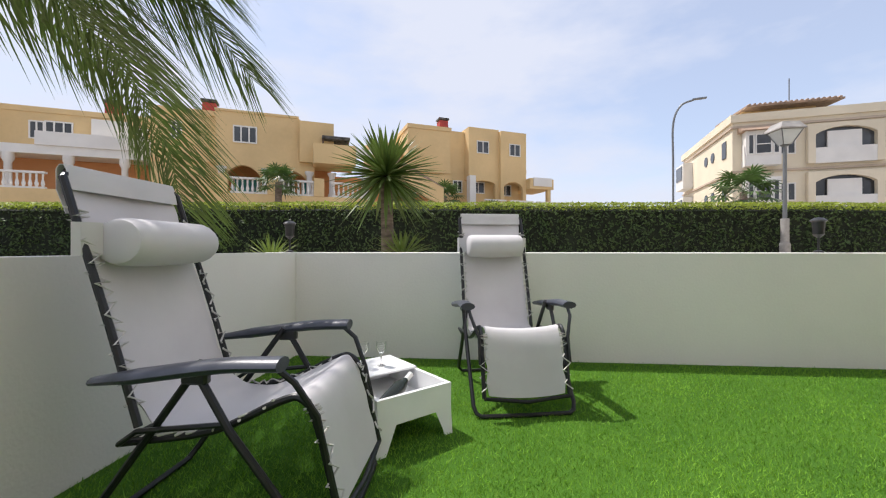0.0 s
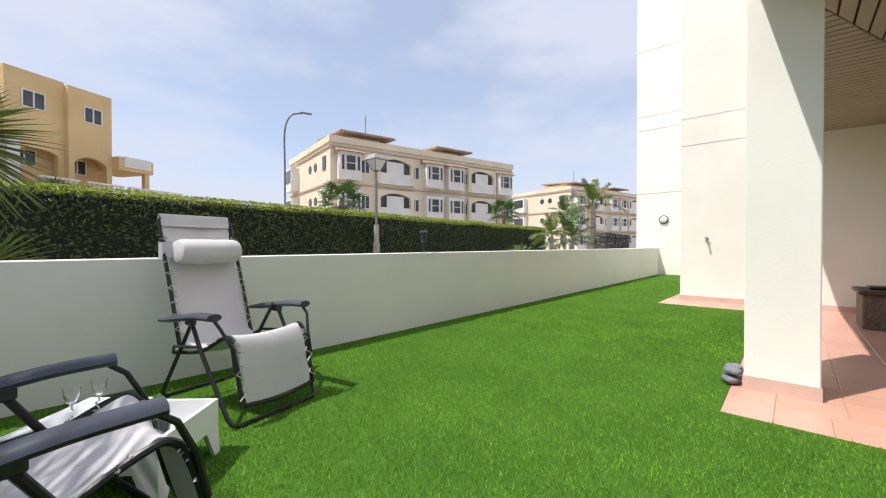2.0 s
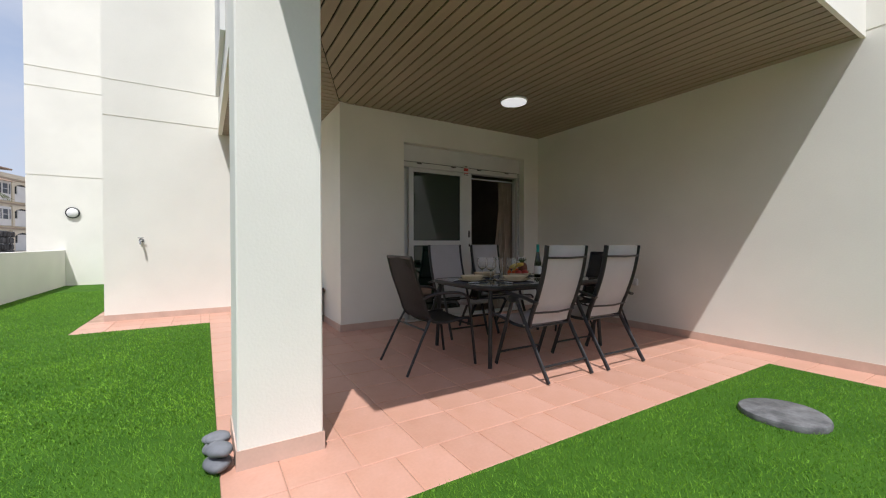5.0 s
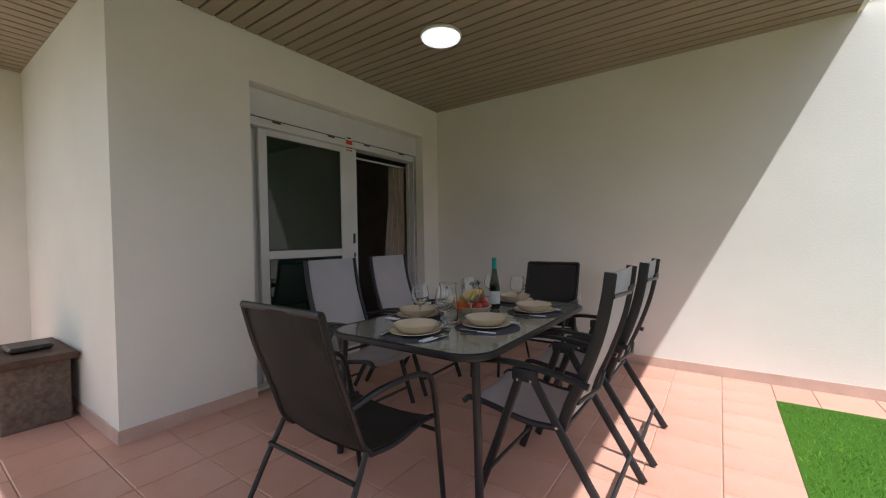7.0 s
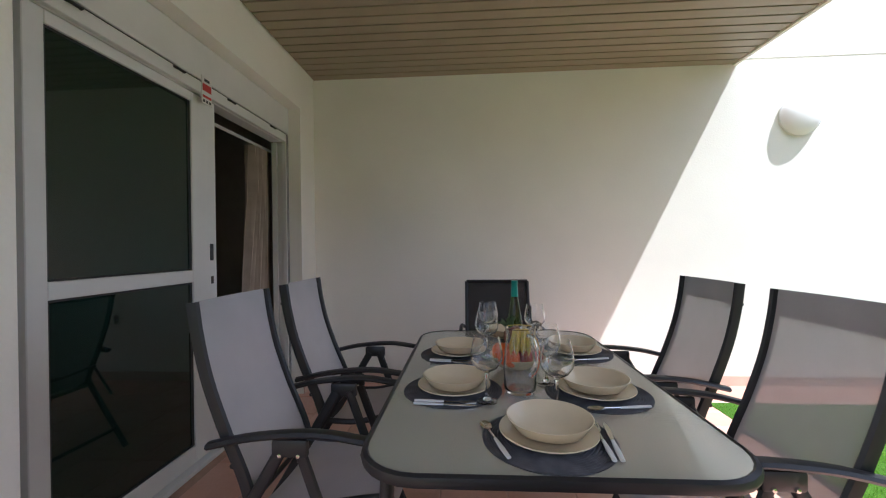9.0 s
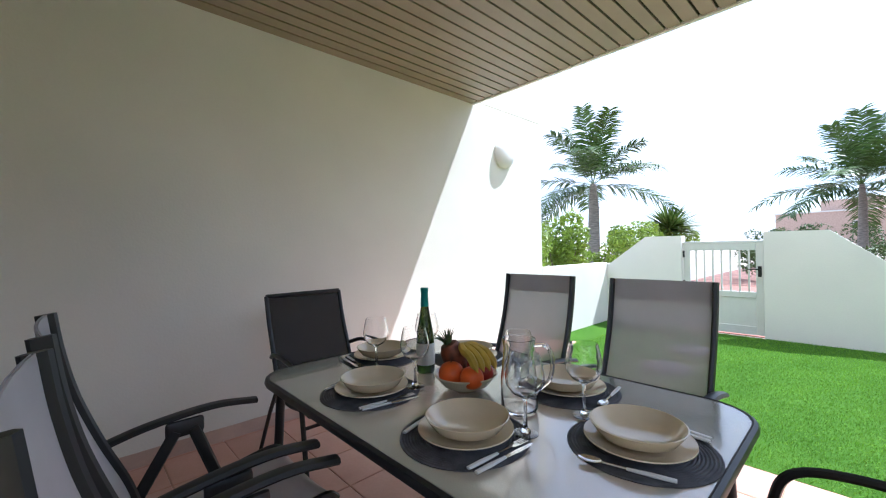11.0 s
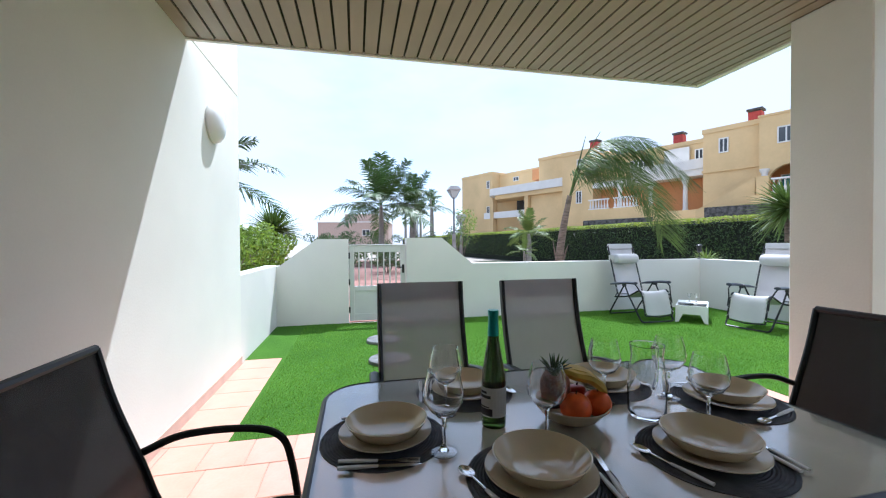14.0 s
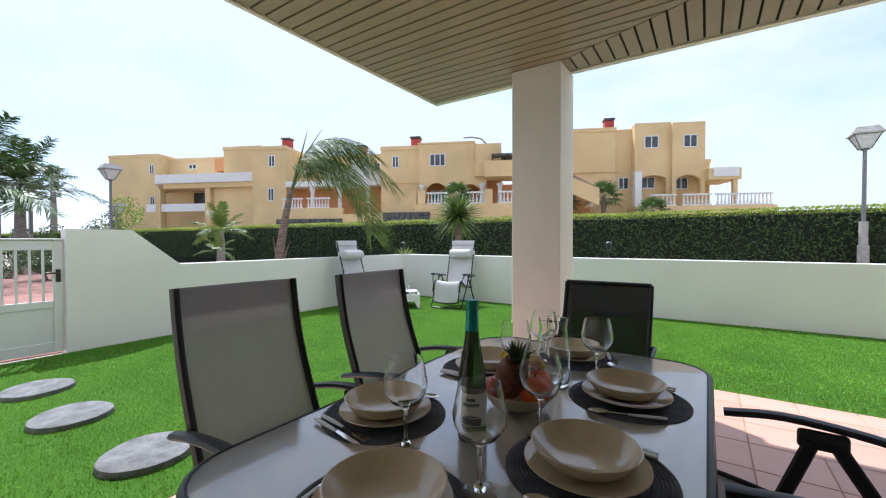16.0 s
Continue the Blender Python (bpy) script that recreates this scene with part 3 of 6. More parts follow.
SETTINGS = [(4.330, -1.300, 0, -1), (4.605, -1.665, -1, 0), (4.600, -2.147, -1, 0), (4.090, -1.640, 1, 0), (4.030, -2.180, 1, 0), (4.312, -2.500, 0, 1)]
GLASSES = [(4.265, -1.485), (4.485, -1.545), (4.460, -2.060), (4.250, -1.735), (4.200, -2.290), (4.440, -2.350)]
pieces = [placemat(), dinner_plate(), soup_plate(), wine_glass(), cutlery("knife"), cutlery("fork"), cutlery("spoon")]
rng = random.Random(5)
for i, (x, y, fx, fy) in enumerate(SETTINGS):
    f, rt = Vector((fx, fy)), Vector((fy, -fx))
    yaw = math.degrees(math.atan2(-fx, fy))
    c = Vector((x, y))

    def spot(a, b):
        return c + rt * a + f * b
    gp = Vector(GLASSES[i])
    lay = [(0, c, TZ - 0.0005, 0), (1, spot(0, 0.005), TZ + 0.005, 0), (2, spot(0.004, 0.008), TZ + 0.0125, 0), (3, gp, TZ + (0.0 if (gp - c).length > 0.2 else 0.004), 0), (4, spot(0.163, -0.02), TZ + 0.003, -8 + rng.uniform(-5, 5)),
           (5, spot(0.138, -0.02), TZ + 0.003, -6 + rng.uniform(-5, 5)), (6, spot(-0.148, -0.02), TZ + 0.003, 12 + rng.uniform(-6, 6))]
    for k, p, z, r in lay:
        if i == 0:
            pieces[k].matrix_world = at(p.x, p.y, z, yaw + r)
        else:
            copy_thing(pieces[k], at(p.x, p.y, z, yaw + r))

# wine bottle
t = thing("wine_bottle", "green wine bottle with turquoise foil and white label", "bottle", at(4.317, -2.165, TZ, 200))
bm = bmesh.new()
lathe(bm, [(0, 0.012), (0.030, 0.003), (0.0365, 0.006), (0.0375, 0.02), (0.0375, 0.135), (0.0345, 0.170), (0.0275, 0.210), (0.0205, 0.250), (0.0160, 0.285), (0.0140, 0.342), (0.0155, 0.345), (0.0155, 0.355), (0, 0.355)], 24)
part("body", bm, BOTTLE, t, "dark green glass bottle", True)
bm = bmesh.new()
lathe(bm, [(0.0175, 0.280), (0.0150, 0.341), (0.0166, 0.344), (0.0166, 0.358), (0, 0.359)], 20)
part("foil", bm, CAPGREEN, t, "turquoise foil capsule", True)
bm = bmesh.new()
lathe(bm, [(0.0380, 0.040), (0.0382, 0.040), (0.0382, 0.128), (0.0380, 0.128)], 24)
part("label", bm, PAPER, t, "white label with dark print")
for k, (z, w) in enumerate(((0.110, 44), (0.096, 76), (0.044, 90), (0.068, 60))):
    bm = bmesh.new()
    pts = [(0.0386 * math.cos(radians(a)), 0.0386 * math.sin(radians(a))) for a in range(90 - w // 2, 90 + w // 2 + 1, 5)]
    A = [bm.verts.new((px, py, z)) for px, py in pts]
    B = [bm.verts.new((px, py, z + (0.007, 0.009, 0.022, 0.004)[k])) for px, py in pts]
    for a in range(len(pts) - 1):
        bm.faces.new((A[a], A[a + 1], B[a + 1], B[a]))
    part("print", bm, INK, t)

# pitcher
t = thing("pitcher", "empty clear glass pitcher on the table", "pitcher", at(4.360, -1.655, TZ, 120) @ Matrix.Diagonal((1.12, 1.12, 1.08, 1)))
bm = bmesh.new()
lathe(bm, [(0, 0.008), (0.042, 0.008), (0.049, 0.02), (0.050, 0.09), (0.044, 0.15), (0.040, 0.185), (0.045, 0.212), (0.0474, 0.214), (0.0428, 0.185), (0.0468, 0.15), (0.0528, 0.09), (0.052, 0.015), (0.046, 0.0), (0, 0.0)], 28)
part("body", bm, CLEAR, t, smooth=True)
bm = bmesh.new()
tube(bm, smooth_line([(0.043, 0, 0.195), (0.075, 0, 0.195), (0.092, 0, 0.16), (0.085, 0, 0.10), (0.053, 0, 0.065)], 5), 0.006, 8)
part("handle", bm, CLEAR, t, smooth=True)

# fruit bowl and fruit
bx, by = 4.338, -1.915
bm = bmesh.new()
lathe(bm, [(0, 0.008), (0.045, 0.008), (0.085, 0.030), (0.113, 0.060), (0.117, 0.062), (0.117, 0.058), (0.088, 0.022), (0.05, 0.0), (0, 0.0)], 36)
ob = tagged(mesh_object("fruit_bowl", bm, CERAMIC, smooth=True), "shallow cream bowl holding fruit", "bowl")
ob.matrix_world = at(bx, by, TZ)


def ball(r, squash=1.0, dimple=0.0):
    n = 12
    return [((r * math.sin(math.pi * i / n)) if 0 < i < n else 0.0, r * squash * -math.cos(math.pi * i / n) * (1 - dimple * (abs(math.cos(math.pi * i / n)) ** 8))) for i in range(n + 1)]


def fruit(name, label, material, r, x, y, z, squash=0.95, dimple=0.1):
    t = thing(name, label, name, at(bx + x, by + y, TZ + z), "fruit in the bowl")
    bm = bmesh.new()
    lathe(bm, ball(r, squash, dimple), 20)
    part("skin", bm, material, t, smooth=True)
    bm = bmesh.new()
    tube(bm, [(0, 0, r * squash * 0.86), (0.003, 0.001, r * squash + 0.006)], 0.0022, 6)
    part("stalk", bm, BROWN, t)


fruit("orange", "large ripe orange in the bowl", ORANGE, 0.047, 0.056, -0.016, 0.066)
fruit("orange", "ripe orange resting on the bowl", ORANGE, 0.043, 0.038, 0.068, 0.064)
fruit("apple", "dark red apple in the bowl", APPLE, 0.040, -0.048, -0.036, 0.060)
fruit("apple", "red apple in the fruit bowl", APPLE, 0.038, -0.046, 0.048, 0.060)
t = thing("pineapple", "small pineapple with a spiky green crown", "pineapple", Matrix.Translation((bx + 0.0, by - 0.055, TZ + 0.108)) @ pose(0, 0, 0, 20, 12, 30), "fruit in the bowl")
bm = bmesh.new()
lathe(bm, [(0, -0.06), (0.035, -0.05), (0.047, -0.01), (0.045, 0.03), (0.032, 0.055), (0, 0.06)], 20)
part("body", bm, PINE, t, smooth=True)
bm = bmesh.new()
for k in range(26):
    a, lean = k * 2.4, 0.15 + 0.9 * (k % 9) / 9
    d = Vector((math.cos(a), math.sin(a), 0))
    pts = [Vector((0, 0, 0.052)) + d * 0.008, Vector((0, 0, 0.082)) + d * (0.012 + 0.016 * lean), Vector((0, 0, 0.115 - 0.02 * lean)) + d * (0.02 + 0.035 * lean)]
    tube(bm, pts, [0.005, 0.004, 0.0006], 5, flat=(1.2, 0.4))
part("crown", bm, PINELEAF, t, "spiky dark green leaves")
t = thing("banana_bunch", "bunch of ripe yellow bananas on the fruit", "bananas", at(bx - 0.012, by + 0.040, TZ + 0.112, 78), "fruit in the bowl")
for k in range(4):
    bm = bmesh.new()
    o = (k - 1.5) * 0.024
    pts = [(-0.070, o * 0.4, 0.036), (-0.052, o * 0.6, 0.040), (-0.02, o, 0.040 - abs(o) * 0.2), (0.022, o * 1.1, 0.024), (0.058, o * 1.15, -0.006), (0.070, o * 1.1, -0.024)]
    tube(bm, smooth_line(pts, 4), [0.006] * 3 + [0.0155] * 13 + [0.012, 0.009, 0.006, 0.004, 0.003], 7)
    part("banana", bm, BANANA, t, smooth=True)

# --- sliding door with shutter box, curtain
door = thing("sliding_door", "white aluminium sliding door standing half open", "door", Matrix.Identity(4))
YL, YR, XF = -1.355, -3.478, DX + 0.10


def dpart(name, specs, material, label="", bevel=0.003):
    return part(name, boxes(*specs, bevel=bevel), material, door, label)


dpart("shutter_box", [(XF, XF + 0.13, YR + 0.004, YL - 0.004, 2.204, 2.421)], ALU, "white roller shutter box")
dpart("shutter_slot", [(XF + 0.006, XF + 0.12, YR + 0.004, YL - 0.004, 2.196, 2.2035)], BLACKPL)
dpart("shutter_end_bar", [(XF + 0.002, XF + 0.03, YR + 0.062, YL - 0.004, 2.130, 2.1955)], ALU, "white end bar of the raised shutter")
for yy in (-1.64, -2.20, -2.66, -3.20):
    bm = bmesh.new()
    tube(bm, [(XF + 0.006, yy - 0.035, 2.188), (XF - 0.014, yy - 0.022, 2.180), (XF - 0.014, yy + 0.022, 2.180), (XF + 0.006, yy + 0.035, 2.188)], 0.007, 7)
    part("shutter_stop", bm, ALUDARK, door, "small dark shutter stop", True)
dpart("jamb", [(XF + 0.01, XF + 0.13, YL - 0.048, YL - 0.004, 0.0, 2.125)], ALU)
dpart("jamb", [(XF + 0.002, XF + 0.035, YR + 0.004, YR + 0.058, 0.0, 2.195), (XF + 0.036, XF + 0.085, YR + 0.004, YR + 0.036, 0.0, 2.125), (XF + 0.086, XF + 0.13, YR + 0.004, YR + 0.050, 0.0, 2.125)], ALU, "white stepped jamb with shutter guide")
dpart("guide_groove", [(XF - 0.001, XF + 0.001, YR + 0.018, YR + 0.025, 0.0, 2.19), (XF - 0.001, XF + 0.001, YR + 0.038, YR + 0.045, 0.0, 2.19)], BLACKPL, "dark groove in the shutter guide", 0)
dpart("head", [(XF + 0.032, XF + 0.13, YR + 0.062, YL - 0.05, 2.128, 2.190)], ALU)
dpart("track", [(XF, XF + 0.13, YR + 0.062, YL - 0.05, 0.0, 0.025), (XF + 0.05, XF + 0.058, YR + 0.062, YL - 0.05, 0.025, 0.037), (XF + 0.10, XF + 0.108, YR + 0.062, YL - 0.05, 0.025, 0.037)], ALU, bevel=0)


def leaf(x, y0, y1, name, wide):
    """One sliding leaf between y0 (north) and y1 (south)."""
    lf = part(name, boxes((x, x + 0.038, y0 - 0.075, y0, 0.04, 2.126), (x, x + 0.038, y1, y1 + wide, 0.04, 2.126), (x, x + 0.038, y1 + wide + 0.001, y0 - 0.076, 2.075, 2.126), (x, x + 0.038, y1 + wide + 0.001, y0 - 0.076, 0.04, 0.13),
                          (x, x + 0.038, y1 + wide + 0.001, y0 - 0.076, 1.052, 1.12), bevel=0.003), ALU, door, "white aluminium sliding leaf")
    for z0, z1 in ((0.131, 1.051), (1.121, 2.074)):
        part("pane", boxes((x + 0.014, x + 0.020, y1 + wide + 0.002, y0 - 0.077, z0, z1)), PANE, lf, "dark reflecting glass pane")
        e = 0.009
        ya, yb = y1 + wide + 0.0015, y0 - 0.0765
        part("gasket", boxes((x + 0.009, x + 0.013, ya, ya + 2 * e, z0, z1), (x + 0.009, x + 0.013, yb - e, yb, z0, z1), (x + 0.009, x + 0.013, ya + 2 * e, yb - e, z0, z0 + e), (x + 0.009, x + 0.013, ya + 2 * e, yb - e, z1 - e, z1)), BLACKPL, lf, "black rubber glazing gasket")
    part("handle", boxes((x - 0.005, x + 0.002, y1 + 0.035, y1 + 0.062, 1.17, 1.27), (x - 0.004, x + 0.002, y1 + 0.035, y1 + 0.055, 1.03, 1.075), bevel=0.001), BLACKPL, lf, "black latch")
    return lf


leaf(XF + 0.037, -1.492, -2.545, "leaf", 0.205)
leaf(XF + 0.087, -1.432, -2.47, "leaf", 0.10)
# warning sticker with unreadable print
t = tagged(mesh_object("sticker", boxes((XF - 0.0035, XF - 0.0005, -2.462, -2.372, 2.075, 2.235)), PAPER), "small red and white warning sticker on the door", "sticker")
part("red_band", boxes((XF - 0.0045, XF - 0.0036, -2.455, -2.379, 2.150, 2.192), (XF - 0.0045, XF - 0.0036, -2.455, -2.379, 2.112, 2.126)), RED, t)
part("print", boxes((XF - 0.0045, XF - 0.0036, -2.44, -2.395, 2.206, 2.222), *[(XF - 0.0045, XF - 0.0036, -2.45 + 0.026 * k, -2.434 + 0.026 * k, 2.085, 2.100) for k in range(3)]), INK, t)


def curtain():
    bm = bmesh.new()
    rows = []
    for i in range(16):
        z = 2.06 - 2.03 * i / 15
        k = i / 15
        y0, y1 = -3.22 - 0.05 * k, -3.46
        y0 = y0 + 0.30 * max(0, k - 0.2)
        row = []
        for j in range(49):
            u = j / 48
            row.append((DX + 0.31 + 0.03 * math.sin(u * 2 * math.pi * 6.5 + 0.6 * math.sin(3 * k)) + 0.012 * math.sin(u * 40 + 5 * k), y0 + (y1 - y0) * u, z))
        rows.append(row)
    return sheet(bm, rows, 0.002)


tagged(mesh_object("curtain", curtain(), CURTAIN, smooth=True), "long beige curtain gathered behind the open door", "curtain")
bm = bmesh.new()
tube(bm, [(DX + 0.31, -1.0, 2.09), (DX + 0.31, -3.6, 2.09)], 0.012, 8)
tagged(mesh_object("curtain_rail", bm, ALU), "white curtain rail inside the door", "rail")

# --- lamps and small fittings
t = thing("ceiling_light", "round flat white ceiling light, switched on", "ceiling light", pose(4.80, -2.25, CEIL))
bm = bmesh.new()
lathe(bm, [(0, -0.004), (0.155, -0.004), (0.16, -0.012), (0.158, -0.03), (0, -0.03)], 40)
part("rim", bm, ALU, t, smooth=True)
bm = bmesh.new()
lathe(bm, [(0.150, -0.030), (0.146, -0.042), (0.10, -0.050), (0, -0.053)], 40)
part("diffuser", bm, GLOW, t, "white opal diffuser", True)

t = thing("wall_lamp", "oval white opal wall lamp on the plaster", "wall lamp", pose(1.70, SY, 2.315))
bm = bmesh.new()
lathe(bm, [(0, 0), (0.128, 0), (0.132, 0.012), (0.13, 0.02), (0, 0.02)], 40, pose(0, 0, 0, -90, 0, 0) @ Matrix.Diagonal((1.30, 1.30, 0.95, 1)))
part("base", bm, ALU, t, smooth=True)
bm = bmesh.new()
lathe(bm, [(0.127, 0.018), (0.122, 0.045), (0.10, 0.075), (0.06, 0.095), (0, 0.102)], 40, pose(0, 0, 0, -90, 0, 0) @ Matrix.Diagonal((1.30, 1.30, 0.95, 1)))
part("globe", bm, OPAL, t, "white opal glass globe", True)

for x, z in ((4.27, 0.585),):
    t = thing("wall_socket", "grey weatherproof socket on the terrace wall", "socket", pose(x, SY, z))
    part("cover", boxes((-0.085, 0.045, 0.0, 0.035, -0.042, 0.042), bevel=0.006), ALU, t)
    part("switch", boxes((0.0, 0.03, 0.0355, 0.041, -0.026, 0.026), bevel=0.002), WHITEPL, t, "white rocker switch")
    part("outlet", lathe(bmesh.new(), [(0, 0.036), (0.024, 0.036), (0.027, 0.041), (0.029, 0.035)], 16, Matrix.Translation((-0.045, 0, 0)) @ pose(0, 0, 0, -90, 0, 0)), WHITEPL, t)

t = thing("bulkhead_lamp", "small grey round bulkhead lamp on the far wall", "wall lamp", pose(FX, 3.86, 1.90))
bm = bmesh.new()
lathe(bm, [(0, 0.10), (0.07, 0.09), (0.12, 0.05), (0.13, 0.0), (0, 0)], 24, pose(0, 0, 0, 0, -90, 0))
part("globe", bm, OPAL, t, smooth=True)
bm = bmesh.new()
lathe(bm, [(0.13, 0.0), (0.145, 0.0), (0.145, 0.05), (0.12, 0.055)], 24, pose(0, 0, 0, 0, -90, 0))
part("ring", bm, ALUDARK, t, smooth=True)

t = thing("garden_tap", "chrome garden tap on the white house wall", "tap", pose(EX, 1.69, 1.13))
bm = bmesh.new()
tube(bm, [(0, 0, 0), (-0.07, 0, 0), (-0.10, 0, -0.015), (-0.105, 0, -0.06)], 0.014, 10)
part("spout", bm, CHROME, t, smooth=True)
bm = boxes((-0.062, -0.048, -0.035, 0.035, 0.03, 0.042), (-0.06, -0.05, -0.006, 0.006, 0.0, 0.03), bevel=0.003)
part("tap_handle", bm, CHROME, t)
bm = bmesh.new()
lathe(bm, [(0, 0.008), (0.03, 0.008), (0.034, 0.0), (0, 0)], 20, pose(0, 0, 0, 0, -90, 0))
part("escutcheon", bm, CHROME, t, smooth=True)

t = thing("storage_bench", "dark brown bench standing in the alcove", "bench", pose(7.02, -0.28, 0))
part("top", boxes((-0.38, 0.36, -0.21, 0.21, 0.42, 0.47), bevel=0.012), BROWN, t, "thick dark brown top")
part("body", boxes((-0.32, 0.30, -0.17, 0.17, 0.0, 0.42), bevel=0.008), mat("taupe_weave", (0.17, 0.13, 0.10), 0.8, var=0.3, scale=30, fine=140, bump=0.6), t)
part("lid_pad", boxes((-0.15, 0.12, -0.12, 0.10, 0.472, 0.51), bevel=0.015), BLACKPL, t)

# pebbles beside the pillar
for k, (x, y, z, a, b, c) in enumerate(((3.36, 0.865, 0.032, 0.085, 0.06, 0.034), (3.36, 0.860, 0.095, 0.075, 0.055, 0.030), (3.52, 0.865, 0.030, 0.07, 0.058, 0.031), (3.50, 0.86, 0.088, 0.06, 0.05, 0.028), (3.65, 0.865, 0.028, 0.066, 0.055, 0.030))):
    bm = bmesh.new()
    bmesh.ops.create_icosphere(bm, subdivisions=3, radius=1)
    for v in bm.verts:
        v.co *= 1 + 0.12 * noise.noise(v.co * 1.3 + Vector((k * 7, 0, 0)))
        v.co = Vector((v.co.x * a, v.co.y * b, v.co.z * c))
    ob = tagged(mesh_object("pebble", bm, PEBBLE, smooth=True), "smooth grey pebble stacked by the pillar", "stone", "pebbles by the pillar")
    ob.matrix_world = pose(x, y, z, 0, 0, 25 * k)

# round stepping stones
for k, (x, y) in enumerate(((2.19, -2.14), (1.19, -2.23), (0.30, -2.235))):
    bm = bmesh.new()
    n = 40
    prof = [0.222 + 0.006 * math.sin(3 * a + k) + 0.004 * noise.noise(Vector((math.cos(a) * 3, math.sin(a) * 3, k))) for a in (2 * math.pi * i / n for i in range(n))]
    rings = []
    for s, z in ((1.0, 0.0), (1.01, 0.018), (0.985, 0.034), (0.93, 0.038)):
        rings.append([bm.verts.new((prof[i] * s * math.cos(2 * math.pi * i / n), prof[i] * s * math.sin(2 * math.pi * i / n), z)) for i in range(n)])
    for A, B in zip(rings, rings[1:]):
        for i in range(n):
            bm.faces.new((A[i], A[(i + 1) % n], B[(i + 1) % n], B[i]))
    bm.faces.new(rings[-1])
    bm.faces.new(rings[0][::-1])
    ob = tagged(mesh_object("stepping_stone", bm, STONE, smooth=True), "round grey stepping stone set on the turf", "stepping stone", "stepping stones")
    ob.matrix_world = pose(x, y, 0.001, 0, 0, 40 * k)


# --- garden: loungers, side table, gate
def lounger(m, label):
    t = thing("lounger", label, "lounger", m, "zero-gravity loungers")
    W = 0.247
    back = [(-0.20, 0.38), (-0.30, 0.70), (-0.385, 0.95), (-0.465, 1.19)]
    bm = bmesh.new()
    pts = [(-W, y, z) for y, z in back] + [(-W + 0.03, -0.485, 1.215), (W - 0.03, -0.485, 1.215)] + [(W, y, z) for y, z in back[::-1]]
    tube(bm, pts, 0.0125, 8)
    part("back_frame", bm, BLACKSTEEL, t, "black tubular back frame", True)
    bm = bmesh.new()
    for s in (-1, 1):
        tube(bm, smooth_line([(s * W, -0.26, 0.325), (s * W, 0.05, 0.375), (s * W, 0.27, 0.475), (s * W, 0.345, 0.485), (s * W, 0.395, 0.40), (s * W, 0.465, 0.12)], 4), 0.0125, 8)
    tube(bm, [(-W, 0.465, 0.12), (0, 0.472, 0.095), (W, 0.465, 0.12)], 0.011, 8)
    tube(bm, [(-W, -0.26, 0.325), (W, -0.26, 0.325)], 0.011, 8)
    part("seat_frame", bm, BLACKSTEEL, t, smooth=True)
    bm = bmesh.new()
    a = W + 0.05
    tube(bm, [(-a, 0.03, 0.585), (-a, 0.14, 0.40), (-a, 0.405, 0.06), (-a + 0.012, 0.43, 0.026), (-a + 0.04, 0.445, 0.014), (0, 0.45, 0.013), (a - 0.04, 0.445, 0.014), (a - 0.012, 0.43, 0.026), (a, 0.405, 0.06), (a, 0.14, 0.40), (a, 0.03, 0.585)], 0.0125, 8)
    part("front_leg_loop", bm, BLACKSTEEL, t, "black tube bent into a floor loop", True)
    for y0, name in ((-0.40, "rear_leg"),):
        bm = bmesh.new()
        b = W + 0.02
        tube(bm, [(-b, 0.03, 0.60), (-b, y0 * 0.95, 0.05), (-b + 0.03, y0, 0.014), (b - 0.03, y0, 0.014), (b, y0 * 0.95, 0.05), (b, 0.03, 0.60)], 0.0125, 8)
        part(name, bm, BLACKSTEEL, t, smooth=True)
    for s in (-1, 1):
        bm = bmesh.new()
        tube(bm, smooth_line([(s * (a + 0.012), -0.29, 0.545), (s * (a + 0.016), -0.10, 0.572), (s * (a + 0.016), 0.13, 0.604), (s * (a + 0.016), 0.315, 0.612)], 4), [0.022, 0.026, 0.030] + [0.036] * 10, 10, flat=(1.2, 0.62))
        part("armrest", bm, mat("armrest_plastic", (0.05, 0.055, 0.075), 0.35, var=0.1, bump=0.05) if s < 0 else bpy.data.materials["armrest_plastic"], t, "dark blue-black plastic armrest", True)
        bm = boxes((s * a - 0.016, s * a + 0.016, -0.01, 0.075, 0.54, 0.595), bevel=0.008)
        part("arm_bracket", bm, BLACKPL, t)
        bm = bmesh.new()
        lathe(bm, [(0, 0), (0.016, 0), (0.016, 0.02), (0, 0.02)], 12, Matrix.Translation((s * (a + 0.018), 0.10, 0.60)) @ pose(0, 0, 0, 0, s * 90, 0))
        part("lock_knob", bm, BLACKPL, t)
        bm = bmesh.new()
        tube(bm, [(s * (W + 0.01), -0.26, 0.325), (s * (a), -0.16, 0.39), (s * a, 0.12, 0.42)], 0.009, 6)
        part("side_bar", bm, BLACKSTEEL, t, smooth=True)
        bm = bmesh.new()
        tube(bm, [(s * (a + 0.01), 0.29, 0.60), (s * (a + 0.004), 0.345, 0.555), (s * (W + 0.016), 0.40, 0.44), (s * (W + 0.016), 0.43, 0.30)], 0.010, 7)
        part("arm_link", bm, BLACKSTEEL, t, smooth=True)
        # lacing
        bm = bmesh.new()
        path = [Vector((0, y, z)) for y, z in ((-0.22, 0.44), (-0.30, 0.70), (-0.385, 0.95), (-0.43, 1.08))]
        path2 = [Vector((0, y, z)) for y, z in ((-0.20, 0.345), (0.05, 0.375), (0.27, 0.475))]
        path3 = [Vector((0, y, z)) for y, z in ((0.37, 0.45), (0.395, 0.40), (0.46, 0.15))]
